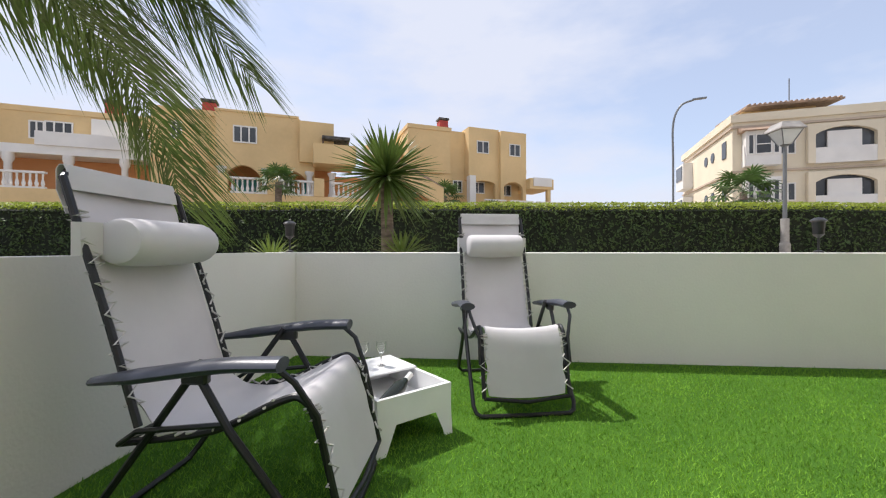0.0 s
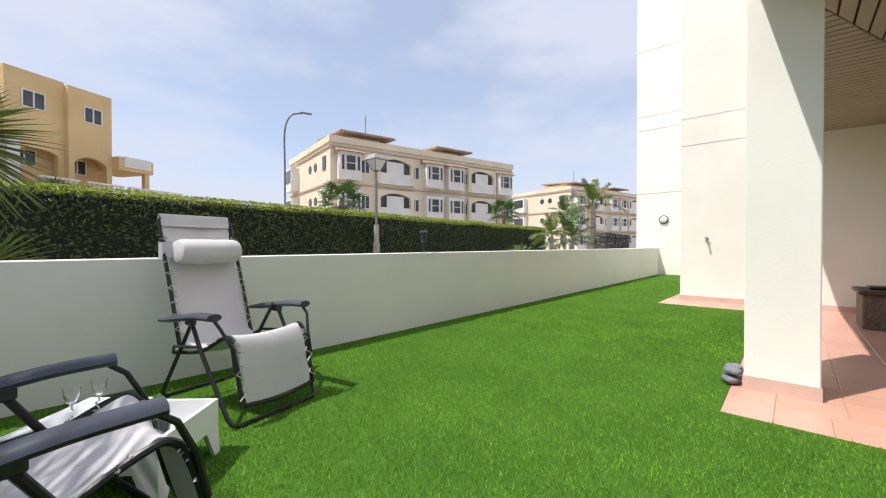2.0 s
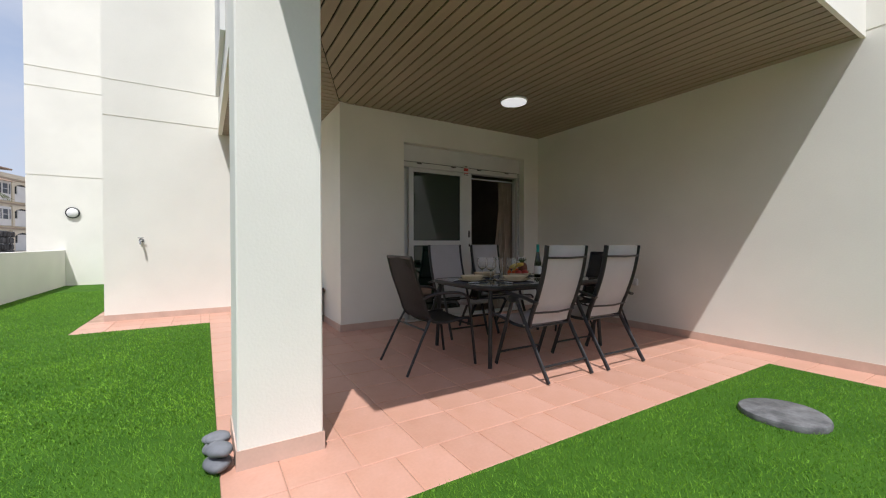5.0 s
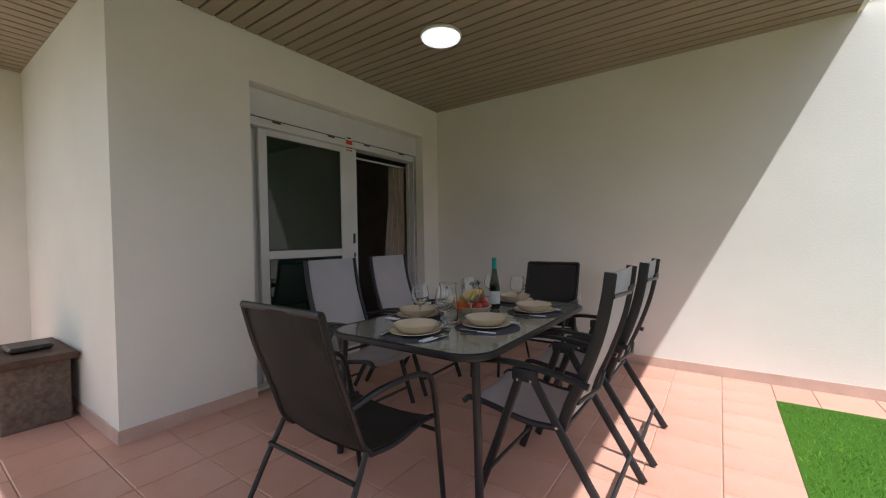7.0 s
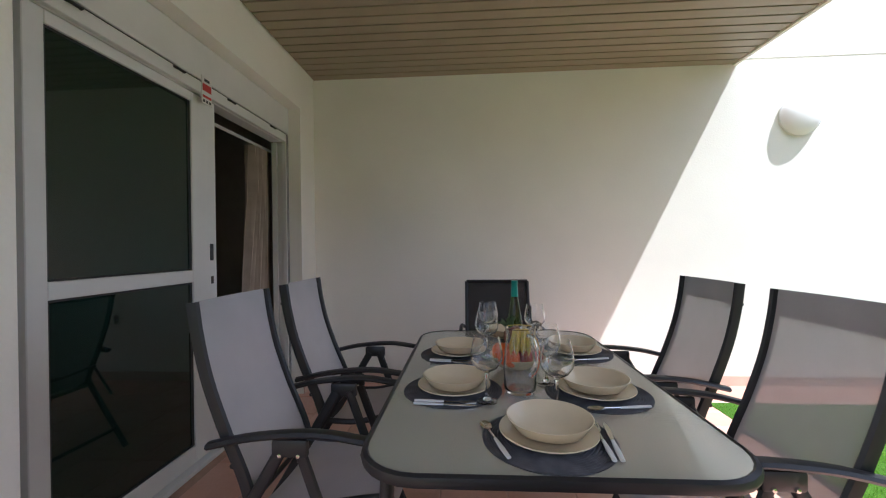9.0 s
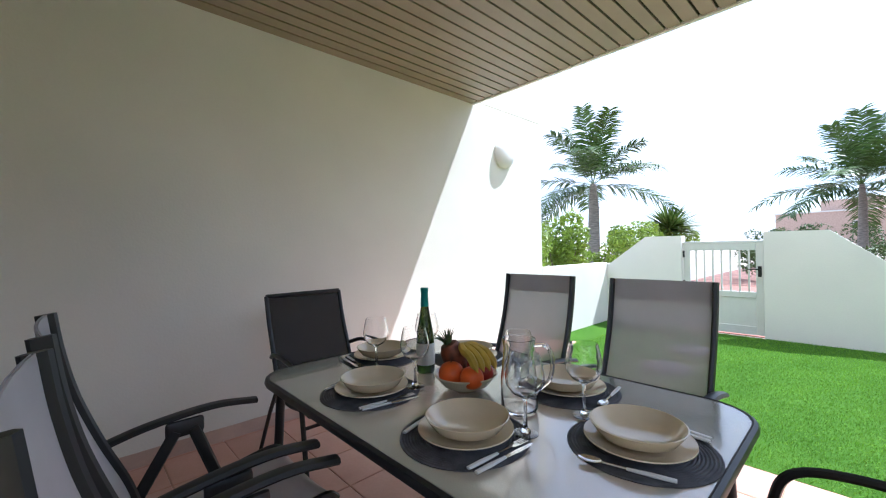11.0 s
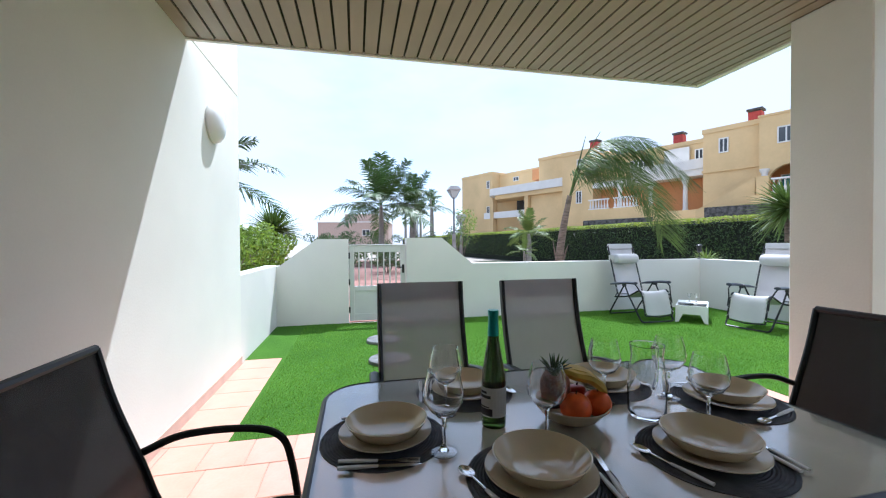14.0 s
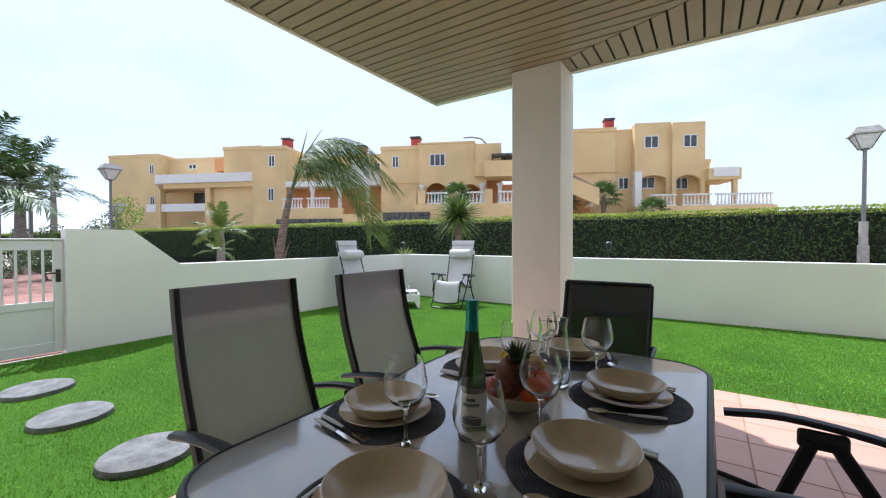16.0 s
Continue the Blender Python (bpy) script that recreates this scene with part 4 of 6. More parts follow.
        for pth, cnt in ((path, 18), (path2, 10), (path3, 9)):
            L = smooth_line(pth, 8)
            q = []
            for k in range(cnt * 2 + 1):
                p = L[min(len(L) - 1, int(k / (cnt * 2) * (len(L) - 1)))]
                d = Vector((s * (W - 0.030), 0, 0)) if k % 2 else Vector((s * (W + 0.017), 0, 0))
                q.append(p + d + Vector((0, 0.016 if k % 2 else (0.012 if k % 4 else -0.014), 0.010)))
            tube(bm, q, 0.0042, 5)
        part("lacing", bm, LACE, t, "grey elastic lacing")
    prof = smooth_line([(0, -0.487, 1.20), (0, -0.432, 1.07), (0, -0.36, 0.86), (0, -0.285, 0.63), (0, -0.225, 0.46), (0, -0.14, 0.375), (0, 0.02, 0.365), (0, 0.26, 0.47), (0, 0.335, 0.497), (0, 0.385, 0.43), (0, 0.425, 0.29), (0, 0.465, 0.135)], 4)
    bm = bmesh.new()
    N = len(prof)
    sheet(bm, [[(u * (0.225 - (0.006 * math.sin(i * 1.9) if abs(u) == 1 else 0)), p.y - 0.010 * (1 - u * u), p.z - 0.022 * (1 - u * u)) for u in (-1, -0.7, -0.35, 0, 0.35, 0.7, 1)] for i, p in enumerate(prof)], 0.004)
    part("sling", bm, LOUNGE, t, "light grey canvas sling", True)
    # sleeve over the top bar
    bm = bmesh.new()
    sheet(bm, [[(u * 0.235, y, z) for u in (-1, -0.5, 0, 0.5, 1)] for y, z in ((-0.452, 1.15), (-0.466, 1.215), (-0.476, 1.235), (-0.494, 1.235), (-0.506, 1.218), (-0.505, 1.15), (-0.47, 1.07))], 0.003)
    part("head_sleeve", bm, LOUNGE, t, smooth=True)
    bm = bmesh.new()
    L = 0.208
    c = Vector((0, -0.320, 0.978))
    tube(bm, [c + Vector((x, 0, -0.004 * (1 - (x / L) ** 2))) for x in (-L, -L + 0.008, -L + 0.03, -0.08, 0.08, L - 0.03, L - 0.008, L)], [0.070, 0.088, 0.098, 0.101, 0.101, 0.098, 0.088, 0.070], 20, flat=(1.0, 0.85))
    pil = part("pillow", bm, LOUNGE, t, "stuffed grey headrest pillow", True)
    for s in (-1, 1):
        bm = bmesh.new()
        sheet(bm, [[(s * x, y, z) for z in (0.93, 1.04)] for x, y in ((0.21, -0.36), (0.262, -0.385), (0.272, -0.41), (0.25, -0.43))], 0.003)
        part("strap", bm, LOUNGE, pil)
    return t


lg = lounger(face_dir(-0.27, 2.04, 0.9998, 0.005), "grey canvas zero-gravity lounger with black frame")
copy_thing(lg, face_dir(0.813, 3.315, 0.19, -0.98))

t = thing("cooler_table", "white plastic side table with an open cooler tray", "side table", pose(0.115, 2.735, 0, 0, 0, 43))
hx, hy, H = 0.215, 0.31, 0.262
bm = bmesh.new()
for x0, x1, y0, y1 in ((-hx, -hx + 0.02, -hy, hy), (hx - 0.02, hx, -hy, hy), (-hx + 0.02, hx - 0.02, -hy, -hy + 0.02), (-hx + 0.02, hx - 0.02, hy - 0.02, hy)):
    box(bm, x0, x1, y0, y1, 0.13, H)
box(bm, -hx + 0.02, hx - 0.02, -hy + 0.02, hy - 0.02, 0.13, 0.145)
for sx in (-1, 1):
    for sy in (-1, 1):
        pts = [(sx * hx, sy * hy), (sx * (hx - 0.10), sy * hy), (sx * (hx - 0.065), sy * (hy - 0.02)), (sx * (hx - 0.02), sy * (hy - 0.065)), (sx * hx, sy * (hy - 0.10))]
        lo = [bm.verts.new((x * 1.02 if abs(x) > hx - 0.07 else x, y * 1.02 if abs(y) > hy - 0.07 else y, 0.0)) for x, y in [(sx * hx, sy * hy), (sx * (hx - 0.045), sy * hy), (sx * (hx - 0.04), sy * (hy - 0.02)), (sx * (hx - 0.02), sy * (hy - 0.04)), (sx * hx, sy * (hy - 0.045))]]
        hi = [bm.verts.new((x, y, 0.131)) for x, y in pts]
        for i in range(5):
            bm.faces.new((lo[i], lo[(i + 1) % 5], hi[(i + 1) % 5], hi[i]))
        bm.faces.new(lo)
        bm.faces.new(hi[::-1])
part("body", bm, WHITEPL, t, "white moulded plastic tub with legs")
bm = boxes((-hx + 0.004, hx - 0.004, 0.0, hy - 0.004, H + 0.001, H + 0.014), bevel=0.004)
part("lid", bm, WHITEPL, t, "white lid over the rear half")
for x, y in ((-0.05, 0.16), (0.05, 0.13)):
    bm = bmesh.new()
    lathe(bm, [(0, 0.003), (0.010, 0.005), (0.0035, 0.014), (0.0035, 0.06), (0.012, 0.072), (0.026, 0.10), (0.030, 0.14), (0.0288, 0.14), (0.0248, 0.101), (0.011, 0.075), (0, 0.073)], 20)
    lathe(bm, [(0, 0.003), (0.026, 0.0012), (0.026, 0), (0, 0)], 20)
    ob = tagged(mesh_object("small_glass", bm, CLEAR, smooth=True), "small clear stemmed glass on the side table", "glass", "glasses on the side table")
    ob.matrix_world = pose(0.115, 2.735, 0, 0, 0, 43) @ pose(x, y, H + 0.0145)
t = thing("lying_bottle", "dark wine bottle lying in the open cooler", "bottle", pose(0.115, 2.735, 0, 0, 0, 43) @ pose(-0.10, -0.235, 0.235, 0, 72, 25))
bm = bmesh.new()
lathe(bm, [(0, -0.10), (0.036, -0.10), (0.037, 0.07), (0.030, 0.10), (0.014, 0.14), (0.0135, 0.19), (0, 0.19)], 20)
part("body", bm, mat("dark_bottle", (0.015, 0.02, 0.01), 0.1, bump=0), t, smooth=True)
bm = bmesh.new()
lathe(bm, [(0.0145, 0.14), (0.0145, 0.192), (0, 0.193)], 20)
part("foil", bm, PAPER, t, smooth=True)

# gate
t = thing("garden_gate", "white metal garden gate with vertical bars", "gate", pose(WX - 0.09, -2.23, 0))
part("gate_frame", boxes((-0.02, 0.02, -0.455, -0.375, 0.02, 1.235), (-0.02, 0.02, 0.375, 0.455, 0.02, 1.235), (-0.02, 0.02, -0.374, 0.374, 1.13, 1.235), (-0.02, 0.02, -0.374, 0.374, 0.50, 0.58), (-0.02, 0.02, -0.374, 0.374, 0.02, 0.13), bevel=0.004), ALU, t, "white welded gate frame")
part("top_cap", boxes((-0.035, 0.035, -0.462, 0.462, 1.237, 1.255), bevel=0.004), ALU, t)
part("lower_panel", boxes((-0.008, 0.008, -0.374, 0.374, 0.131, 0.499), bevel=0), ALU, t, "plain white lower panel")
for k in range(7):
    y = -0.30 + 0.10 * k
    part("bar", boxes((-0.010, 0.010, y - 0.010, y + 0.010, 0.581, 1.129)), ALU, t)
for z in (0.2, 0.65, 1.08):
    part("hinge", boxes((0.0, 0.03, -0.466, -0.44, z - 0.05, z + 0.05), bevel=0.004), BLACKPL, t)
bm = bmesh.new()
tube(bm, [(0.02, 0.415, 0.88), (0.06, 0.415, 0.88), (0.062, 0.40, 0.88), (0.060, 0.30, 0.88)], 0.009, 8)
part("handle", bm, BLACKPL, t, "black lever handle", True)
part("handle_plate", boxes((0.0205, 0.026, 0.395, 0.435, 0.78, 0.92), bevel=0.003), BLACKPL, t)

# small black lanterns on the wall
lantern = None
for x, y in ((3.42, 4.105), (-1.09, 4.09)):
    if lantern is None:
        lantern = thing("wall_lantern", "small black garden lantern on the wall", "lantern", pose(x, y, 0.925), "lanterns on the wall")
        bm = bmesh.new()
        lathe(bm, [(0, 0.0), (0.035, 0.0), (0.035, 0.012), (0.008, 0.02), (0.008, 0.12), (0.03, 0.14), (0.042, 0.15), (0, 0.15)], 14)
        part("stem", bm, BLACKPL, lantern, smooth=True)
        bm = bmesh.new()
        lathe(bm, [(0.036, 0.151), (0.045, 0.25), (0.058, 0.262), (0.03, 0.285), (0, 0.29)], 14)
        part("shade", bm, BLACKPL, lantern, "black lantern head", True)
    else:
        copy_thing(lantern, pose(x, y, 0.925))

# skirting tiles
bm = boxes((3.283, 3.752, 0.378, 0.3845, 0.0, 0.095), (3.283, 3.752, 0.7855, 0.792, 0.0, 0.095), (3.2825, 3.2895, 0.3785, 0.7915, 0.0, 0.095), (3.7455, 3.7525, 0.3785, 0.7915, 0.0, 0.095))
structure("baseboard_1", bm, SKIRT, "terracotta skirting round the pillar", "skirting")
bm = boxes((DX - 0.008, DX - 0.0005, -1.355, -0.492, 0.0, 0.085), (DX - 0.008, DX - 0.0005, SY + 0.009, -3.478, 0.0, 0.085), (0.925, DX - 0.01, SY + 0.0005, SY + 0.008, 0.0, 0.085), (DX, EX - 0.01, -0.4995, -0.492, 0.0, 0.085), (EX - 0.008, EX - 0.0005, -0.49, 2.118, 0.0, 0.085))
structure("baseboard_2", bm, SKIRT, "terracotta skirting along the terrace walls", "skirting")

# shuttered window high on the overhanging storey
t = tagged(new("window_1"), "tall dark window on the overhanging upper storey", "window", "", "structure")
part("window_frame", boxes((5.6, 5.68, 0.7215, 0.765, 3.15, 5.6), (7.55, 7.63, 0.7215, 0.765, 3.15, 5.6), (5.68, 7.55, 0.7215, 0.765, 5.5, 5.6), (5.68, 7.55, 0.7215, 0.765, 3.15, 3.25)), ALU, t)
part("pane", boxes((5.681, 7.549, 0.7216, 0.735, 3.251, 5.499)), PANE, t)

# ---- outside: planting ----
HEDGELEAF = mat("hedge_leaf", (0.065, 0.105, 0.024), 0.5, var=0.25, scale=1.2, fine=9, bump=0, island=0.8, color2=(0.045, 0.085, 0.02), trans=0.18)
# filling behind the leaves; its near-black colour stands for the shade between them
HEDGESHADE = mat("hedge_inner_shade", (0.014, 0.022, 0.008), 0.9, var=0.4, scale=6, fine=25, bump=0.8, bump_d=0.05)
# new growth on the hedge top, colour lifted to carry the sunlight there
HEDGESUNTOP = mat("hedge_growth_painted_sun", (0.36, 0.44, 0.05), 0.5, var=0.2, scale=1.5, fine=8, bump=0, island=0.6, trans=0.4)
YUCCALEAF = mat("yucca_leaf", (0.14, 0.215, 0.045), 0.45, var=0.2, scale=3, fine=30, bump=0, island=0.5, trans=0.12)
PALMLEAF = mat("palm_leaf", (0.085, 0.155, 0.035), 0.42, var=0.2, scale=1.5, fine=20, bump=0, island=0.5, trans=0.18)
PALMPALE = mat("wind_palm_leaf", (0.105, 0.175, 0.03), 0.42, var=0.25, scale=1.5, fine=20, bump=0, island=0.5, trans=0.22)
PALMBRIGHT = mat("young_palm_leaf", (0.17, 0.24, 0.045), 0.45, var=0.2, scale=1.5, fine=20, bump=0, island=0.4, trans=0.25)
SHRUBLEAF = mat("shrub_leaf", (0.24, 0.34, 0.04), 0.45, var=0.25, scale=1.5, fine=12, bump=0, island=0.7, color2=(0.14, 0.22, 0.03), trans=0.4)
BARK = mat("palm_bark", (0.26, 0.20, 0.155), 0.9, var=0.35, scale=8, fine=40, bump=0.8, bump_d=0.02, stretch=(1, 1, 4))
PALEBARK = mat("pale_bark", (0.38, 0.35, 0.31), 0.85, var=0.3, scale=6, fine=40, bump=0.6, bump_d=0.015, stretch=(1, 1, 5))
LAMPGREY = mat("lamp_grey", (0.19, 0.20, 0.21), 0.5, metal=0.3, var=0.1, bump=0.05)
CONCRETE = mat("concrete_sleeve", (0.40, 0.38, 0.36), 0.85, var=0.2, fine=60)
FROST = mat("lamp_glass", (0.55, 0.58, 0.58), 0.15, var=0.05, bump=0)


def raw_mesh(name, verts, faces, material, parent=None):
    me = bpy.data.meshes.new(name)
    me.from_pydata(verts, [], faces)
    me.materials.append(material)
    ob = new(name, me)
    if parent is not None:
        ob.parent = parent
    return ob


def leaf_quads(points, normals, size, seed, spread=0.9):
    """Small pointed leaves, each two faces folded on the midrib."""
    r = np.random.RandomState(seed)
    n = len(points)
    nrm = normals + r.normal(0, spread, (n, 3))
    nrm /= np.linalg.norm(nrm, axis=1, keepdims=True)
    t = np.cross(nrm, r.normal(0, 1, (n, 3)))
    t /= np.linalg.norm(t, axis=1, keepdims=True) + 1e-9
    b = np.cross(nrm, t)
    s = size * r.uniform(0.6, 1.3, (n, 1))
    v = np.empty((n, 4, 3))
    v[:, 0], v[:, 2] = points - t * s, points + t * s
    v[:, 1], v[:, 3] = points + b * s * 0.45 - nrm * s * 0.2, points - b * s * 0.45 - nrm * s * 0.2
    i = np.arange(n)[:, None] * 4
    f = np.concatenate([i + [0, 1, 2], i + [0, 2, 3]], 1).reshape(-1, 3)
    return v.reshape(-1, 3), f


HA, HB = Vector((-60.0, 5.0)), Vector((23.0, 12.35))


def hedge():
    d = HB - HA
    L = d.length
    u = d / L
    nv = Vector((u.y, -u.x))
    t = thing("hedge", "long clipped dark green hedge behind the garden", "hedge")
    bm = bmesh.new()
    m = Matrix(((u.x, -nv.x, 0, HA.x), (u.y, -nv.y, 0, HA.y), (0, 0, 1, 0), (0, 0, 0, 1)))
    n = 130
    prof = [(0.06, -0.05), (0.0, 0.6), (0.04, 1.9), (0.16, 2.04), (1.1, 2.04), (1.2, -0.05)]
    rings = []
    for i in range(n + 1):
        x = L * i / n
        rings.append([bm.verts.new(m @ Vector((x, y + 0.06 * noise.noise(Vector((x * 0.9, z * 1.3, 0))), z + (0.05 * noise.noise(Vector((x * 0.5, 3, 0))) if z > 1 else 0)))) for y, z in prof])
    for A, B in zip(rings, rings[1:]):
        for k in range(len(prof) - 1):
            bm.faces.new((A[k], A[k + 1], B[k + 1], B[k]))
    part("core", bm, HEDGESHADE, t, "near-black filling, coloured as the shade inside the hedge")
    r = np.random.RandomState(8)
    mm = np.array(m)

    def put(name, cnt, fy, fz, nrm, size, material, seed, label):
        x = r.uniform(0, L, cnt)
        k = r.uniform(0, 1, cnt)
        y, z = fy(k), fz(k)
        off = np.array([0.06 * noise.noise(Vector((a * 0.9, c * 1.3, 0))) for a, c in zip(x, z)])
        top = np.array([0.06 * noise.noise(Vector((a * 0.5, 3, 0))) for a in x])
        P = np.stack([x, y + off - r.uniform(0, 0.07, cnt), z + top, np.ones(cnt)], 1) @ mm.T
        N = np.tile(mm[:3, :3] @ np.array(nrm), (cnt, 1))
        v, f = leaf_quads(P[:, :3], N, size, seed)
        tagged(raw_mesh(name, v.tolist(), f.tolist(), material, t), label, "", "", "stuff")
    put("leaves", 40000, lambda k: 0.0 * k, lambda k: 0.3 + 1.72 * k, (0, -1, 0.15), 0.048, HEDGELEAF, 1, "small dark green leaves")
    put("top_growth", 34000, lambda k: -0.05 + 0.95 * k ** 3, lambda k: 1.93 + 0.20 * np.minimum(1, k * 1.6), (0, -0.3, 1), 0.042, HEDGESUNTOP, 2, "yellow-green new growth with sunlight put into its colour")
    return t


hedge()
SOIL = mat("planting_soil", (0.075, 0.060, 0.040), 0.95, var=0.5, scale=3, fine=25, bump=0.8, bump_d=0.03, color2=(0.045, 0.065, 0.025))
hd = (HB - HA).normalized()
hn = Vector((hd.y, -hd.x))
bm = bmesh.new()
prism(bm, [HA + hd * 38 - hn * 0.2, HA + hd * 38 + hn * 2.6, HA + hd * 57.5 + hn * 2.6, HA + hd * 57.5 - hn * 0.2], -0.058, -0.03)
structure("planting_bed", bm, SOIL, "dark planted soil along the hedge foot", "soil")


def spiky(m, label, name, n, length, width, trunk, material, low=-0.5, seed=1, droop=0.15):
    """A rosette of stiff sword leaves on a short trunk."""
    t = thing(name, label, "yucca", m)
    r = random.Random(seed)
    if trunk > 0.1:
        bm = bmesh.new()
        tube(bm, [(0, 0, -0.05), (0.02, 0.01, trunk * 0.5), (0, 0, trunk)], [0.11, 0.085, 0.075], 12)
        part("trunk", bm, BARK, t, smooth=True)
    V, F = [], []
    for k in range(n):
        a = k * 2.39996 + r.uniform(-0.2, 0.2)
        el = math.asin(max(-0.9, min(0.98, low + (0.98 - low) * ((k + 0.5) / n) ** 0.8)))
        L = length * r.uniform(0.75, 1.08)
        d = Vector((math.cos(a) * math.cos(el), math.sin(a) * math.cos(el), math.sin(el)))
        side = d.cross(Vector((0, 0, 1))).normalized()
        up = side.cross(d)
        o = Vector((0, 0, trunk))
        base = len(V)
        for s, w in ((0.04, 0.5), (0.35, 1.0), (0.7, 0.8), (1.0, 0.02)):
            p = o + d * (L * s) + Vector((0, 0, -droop * L * s * s))
            V += [p - side * width * w, p - up * width * w * 0.45, p + side * width * w]
        for q in range(3):
            b = base + q * 3
            F += [(b, b + 1, b + 4, b + 3), (b + 1, b + 2, b + 5, b + 4)]
    raw_mesh("leaves", [tuple(v) for v in V], F, material, t)
    return t


spiky(pose(-0.55, 5.62, 0), "tall yucca with a round head of stiff green leaves", "yucca", 240, 0.80, 0.025, 1.90, YUCCALEAF, -0.85, 2)
spiky(pose(-0.30, 5.45, 0), "small spiky green yucca below the tall one", "yucca", 70, 0.5, 0.016, 0.85, PALMBRIGHT, -0.1, 3)
spiky(pose(-1.7, 4.9, 0), "small spiky yellow-green yucca by the wall", "yucca", 60, 0.42, 0.014, 0.82, PALMBRIGHT, -0.05, 4)
spiky(pose(-9.6, -5.45, 0), "dense spiky dark green yucca above shrubs", "yucca", 260, 1.15, 0.034, 1.75, YUCCALEAF, -0.35, 5)
spiky(pose(2.3, 5.3, 0), "small spiky agave tips above the wall", "agave", 40, 0.34, 0.015, 0.66, YUCCALEAF, 0.05, 6)
spiky(pose(10.4, 6.7, 0), "low spreading palm-like plant behind the wall", "cycad", 70, 0.95, 0.03, 0.65, YUCCALEAF, -0.1, 7, 0.45)


def frond_mesh(pts, n, leaflet, width, sag, seed, vee=0.5, blow=Vector((0, 0, 0))):
    """A feather frond: leaflets on both sides of a curved stalk."""
    r = random.Random(seed)
    L = smooth_line(pts, 10)
    V, F = [], []
    tot = len(L) - 1
    for i, p in enumerate(L):
        q = L[min(tot, i + 1)]
        o = L[max(0, i - 1)]
        d = (q - o).normalized()
        s = d.cross(Vector((0, 0, 1)))
        s = s.normalized() if s.length > 0.01 else Vector((1, 0, 0))
        w = width * 0.55 * (1 - 0.85 * i / tot) + 0.004
        b = len(V)
        V += [p - s * w, p + Vector((0, 0, w)), p + s * w]
        if i:
            F += [(b - 3, b - 2, b + 1, b), (b - 2, b - 1, b + 2, b + 1)]
    for k in range(n):
        x = 0.16 + 0.84 * (k + r.random()) / n
        j = min(tot - 1, int(x * tot))
        p = L[j].lerp(L[j + 1], x * tot - j)
        d = (L[j + 1] - L[j]).normalized()
        s = d.cross(Vector((0, 0, 1)))
        s = s.normalized() if s.length > 0.01 else Vector((1, 0, 0))
        up = s.cross(d)
        ln = leaflet * (0.55 + 0.45 * math.sin(math.pi * min(1, x * 0.95 + 0.08))) * r.uniform(0.8, 1.12)
        for sd in (-1, 1):
            dirv = (s * sd * r.uniform(0.65, 1.0) + d * r.uniform(0.35, 0.85) + up * vee * r.uniform(-0.2, 0.9)).normalized()
            wv = d.cross(dirv).cross(dirv).normalized() * width
            b = len(V)
            for f, wf in ((0.0, 0.5), (0.45, 1.0), (0.8, 0.65), (1.0, 0.05)):
                c = p + dirv * (ln * f) + Vector((0, 0, -sag * ln * f * f)) + blow * (ln * f * f)
                V += [c - wv * wf, c + wv * wf]
            for q in range(3):
                e = b + q * 2
                F.append((e, e + 1, e + 3, e + 2))
    return [tuple(v) for v in V], F


def royal_palm(x, y, base, height, spread, label, material=None, fronds=15, seed=1, trunk_r=0.16, name="palm_tree"):
    material = material or PALMLEAF
    t = thing(name, label, "palm tree", pose(x, y, base))
    bm = bmesh.new()
    tube(bm, [(0, 0, -0.1), (0.02, 0, height * 0.3), (0, 0.02, height * 0.75), (0, 0, height)], [trunk_r * 1.15, trunk_r * 1.2, trunk_r, trunk_r * 0.6], 14)
    part("trunk", bm, PALEBARK, t, "pale ringed trunk", True)
    r = random.Random(seed)
    for k in range(fronds):
        el = radians(82 - 100 * (k / fronds) + r.uniform(-7, 7))
        S = spread * r.uniform(0.85, 1.1)
        ce, se = math.cos(el), math.sin(el)
        dr = 0.08 + 0.20 * ce
        pts = [(S * q * ce, 0, S * q * se - S * dr * q * q * q) for q in (0, 0.25, 0.5, 0.75, 1.0)]
        V, F = frond_mesh(pts, 68, spread * 0.27, spread * 0.0082, 0.36, seed * 50 + k)
        ob = raw_mesh("frond", V, F, material, t)
        ob.matrix_basis = pose(0, 0, height - 0.02, 0, 0, math.degrees(k * 2.39996))
    return t


royal_palm(-7.4, -7.1, -0.05, 3.35, 2.7, "royal palm with dark green feather fronds beyond the low wall", None, 16, 1, 0.17)
royal_palm(-5.5, -10.8, -0.05, 4.7, 2.5, "tall royal palm beyond the house wall", None, 15, 2, 0.17)
royal_palm(-21.5, -0.9, -0.05, 3.9, 3.9, "royal palm with wide fronds beyond the gate", None, 19, 3, 0.16)
royal_palm(-23.5, 1.5, -0.05, 4.0, 3.1, "royal palm leaning in the wind beyond the gate", None, 14, 4, 0.2)
royal_palm(-12.5, 5.7, -0.05, 1.75, 1.35, "young bright green palm in front of the hedge", PALMBRIGHT, 13, 5, 0.11)
royal_palm(-10.6, 4.6, -0.05, 0.95, 0.75, "small young palm at the hedge foot", PALMBRIGHT, 9, 6, 0.06)
royal_palm(14.0, 7.5, -0.05, 1.5, 1.1, "young yellow-green palm near the far wing", PALMBRIGHT, 12, 7, 0.09)
royal_palm(16.5, 7.8, -0.05, 1.3, 1.5, "small feathery palm near the far wing", PALMLEAF, 12, 8, 0.09)
royal_palm(20.0, 8.15, -0.05, 3.2, 1.5, "slim bright palm beyond the hedge end", PALMBRIGHT, 12, 9, 0.13)
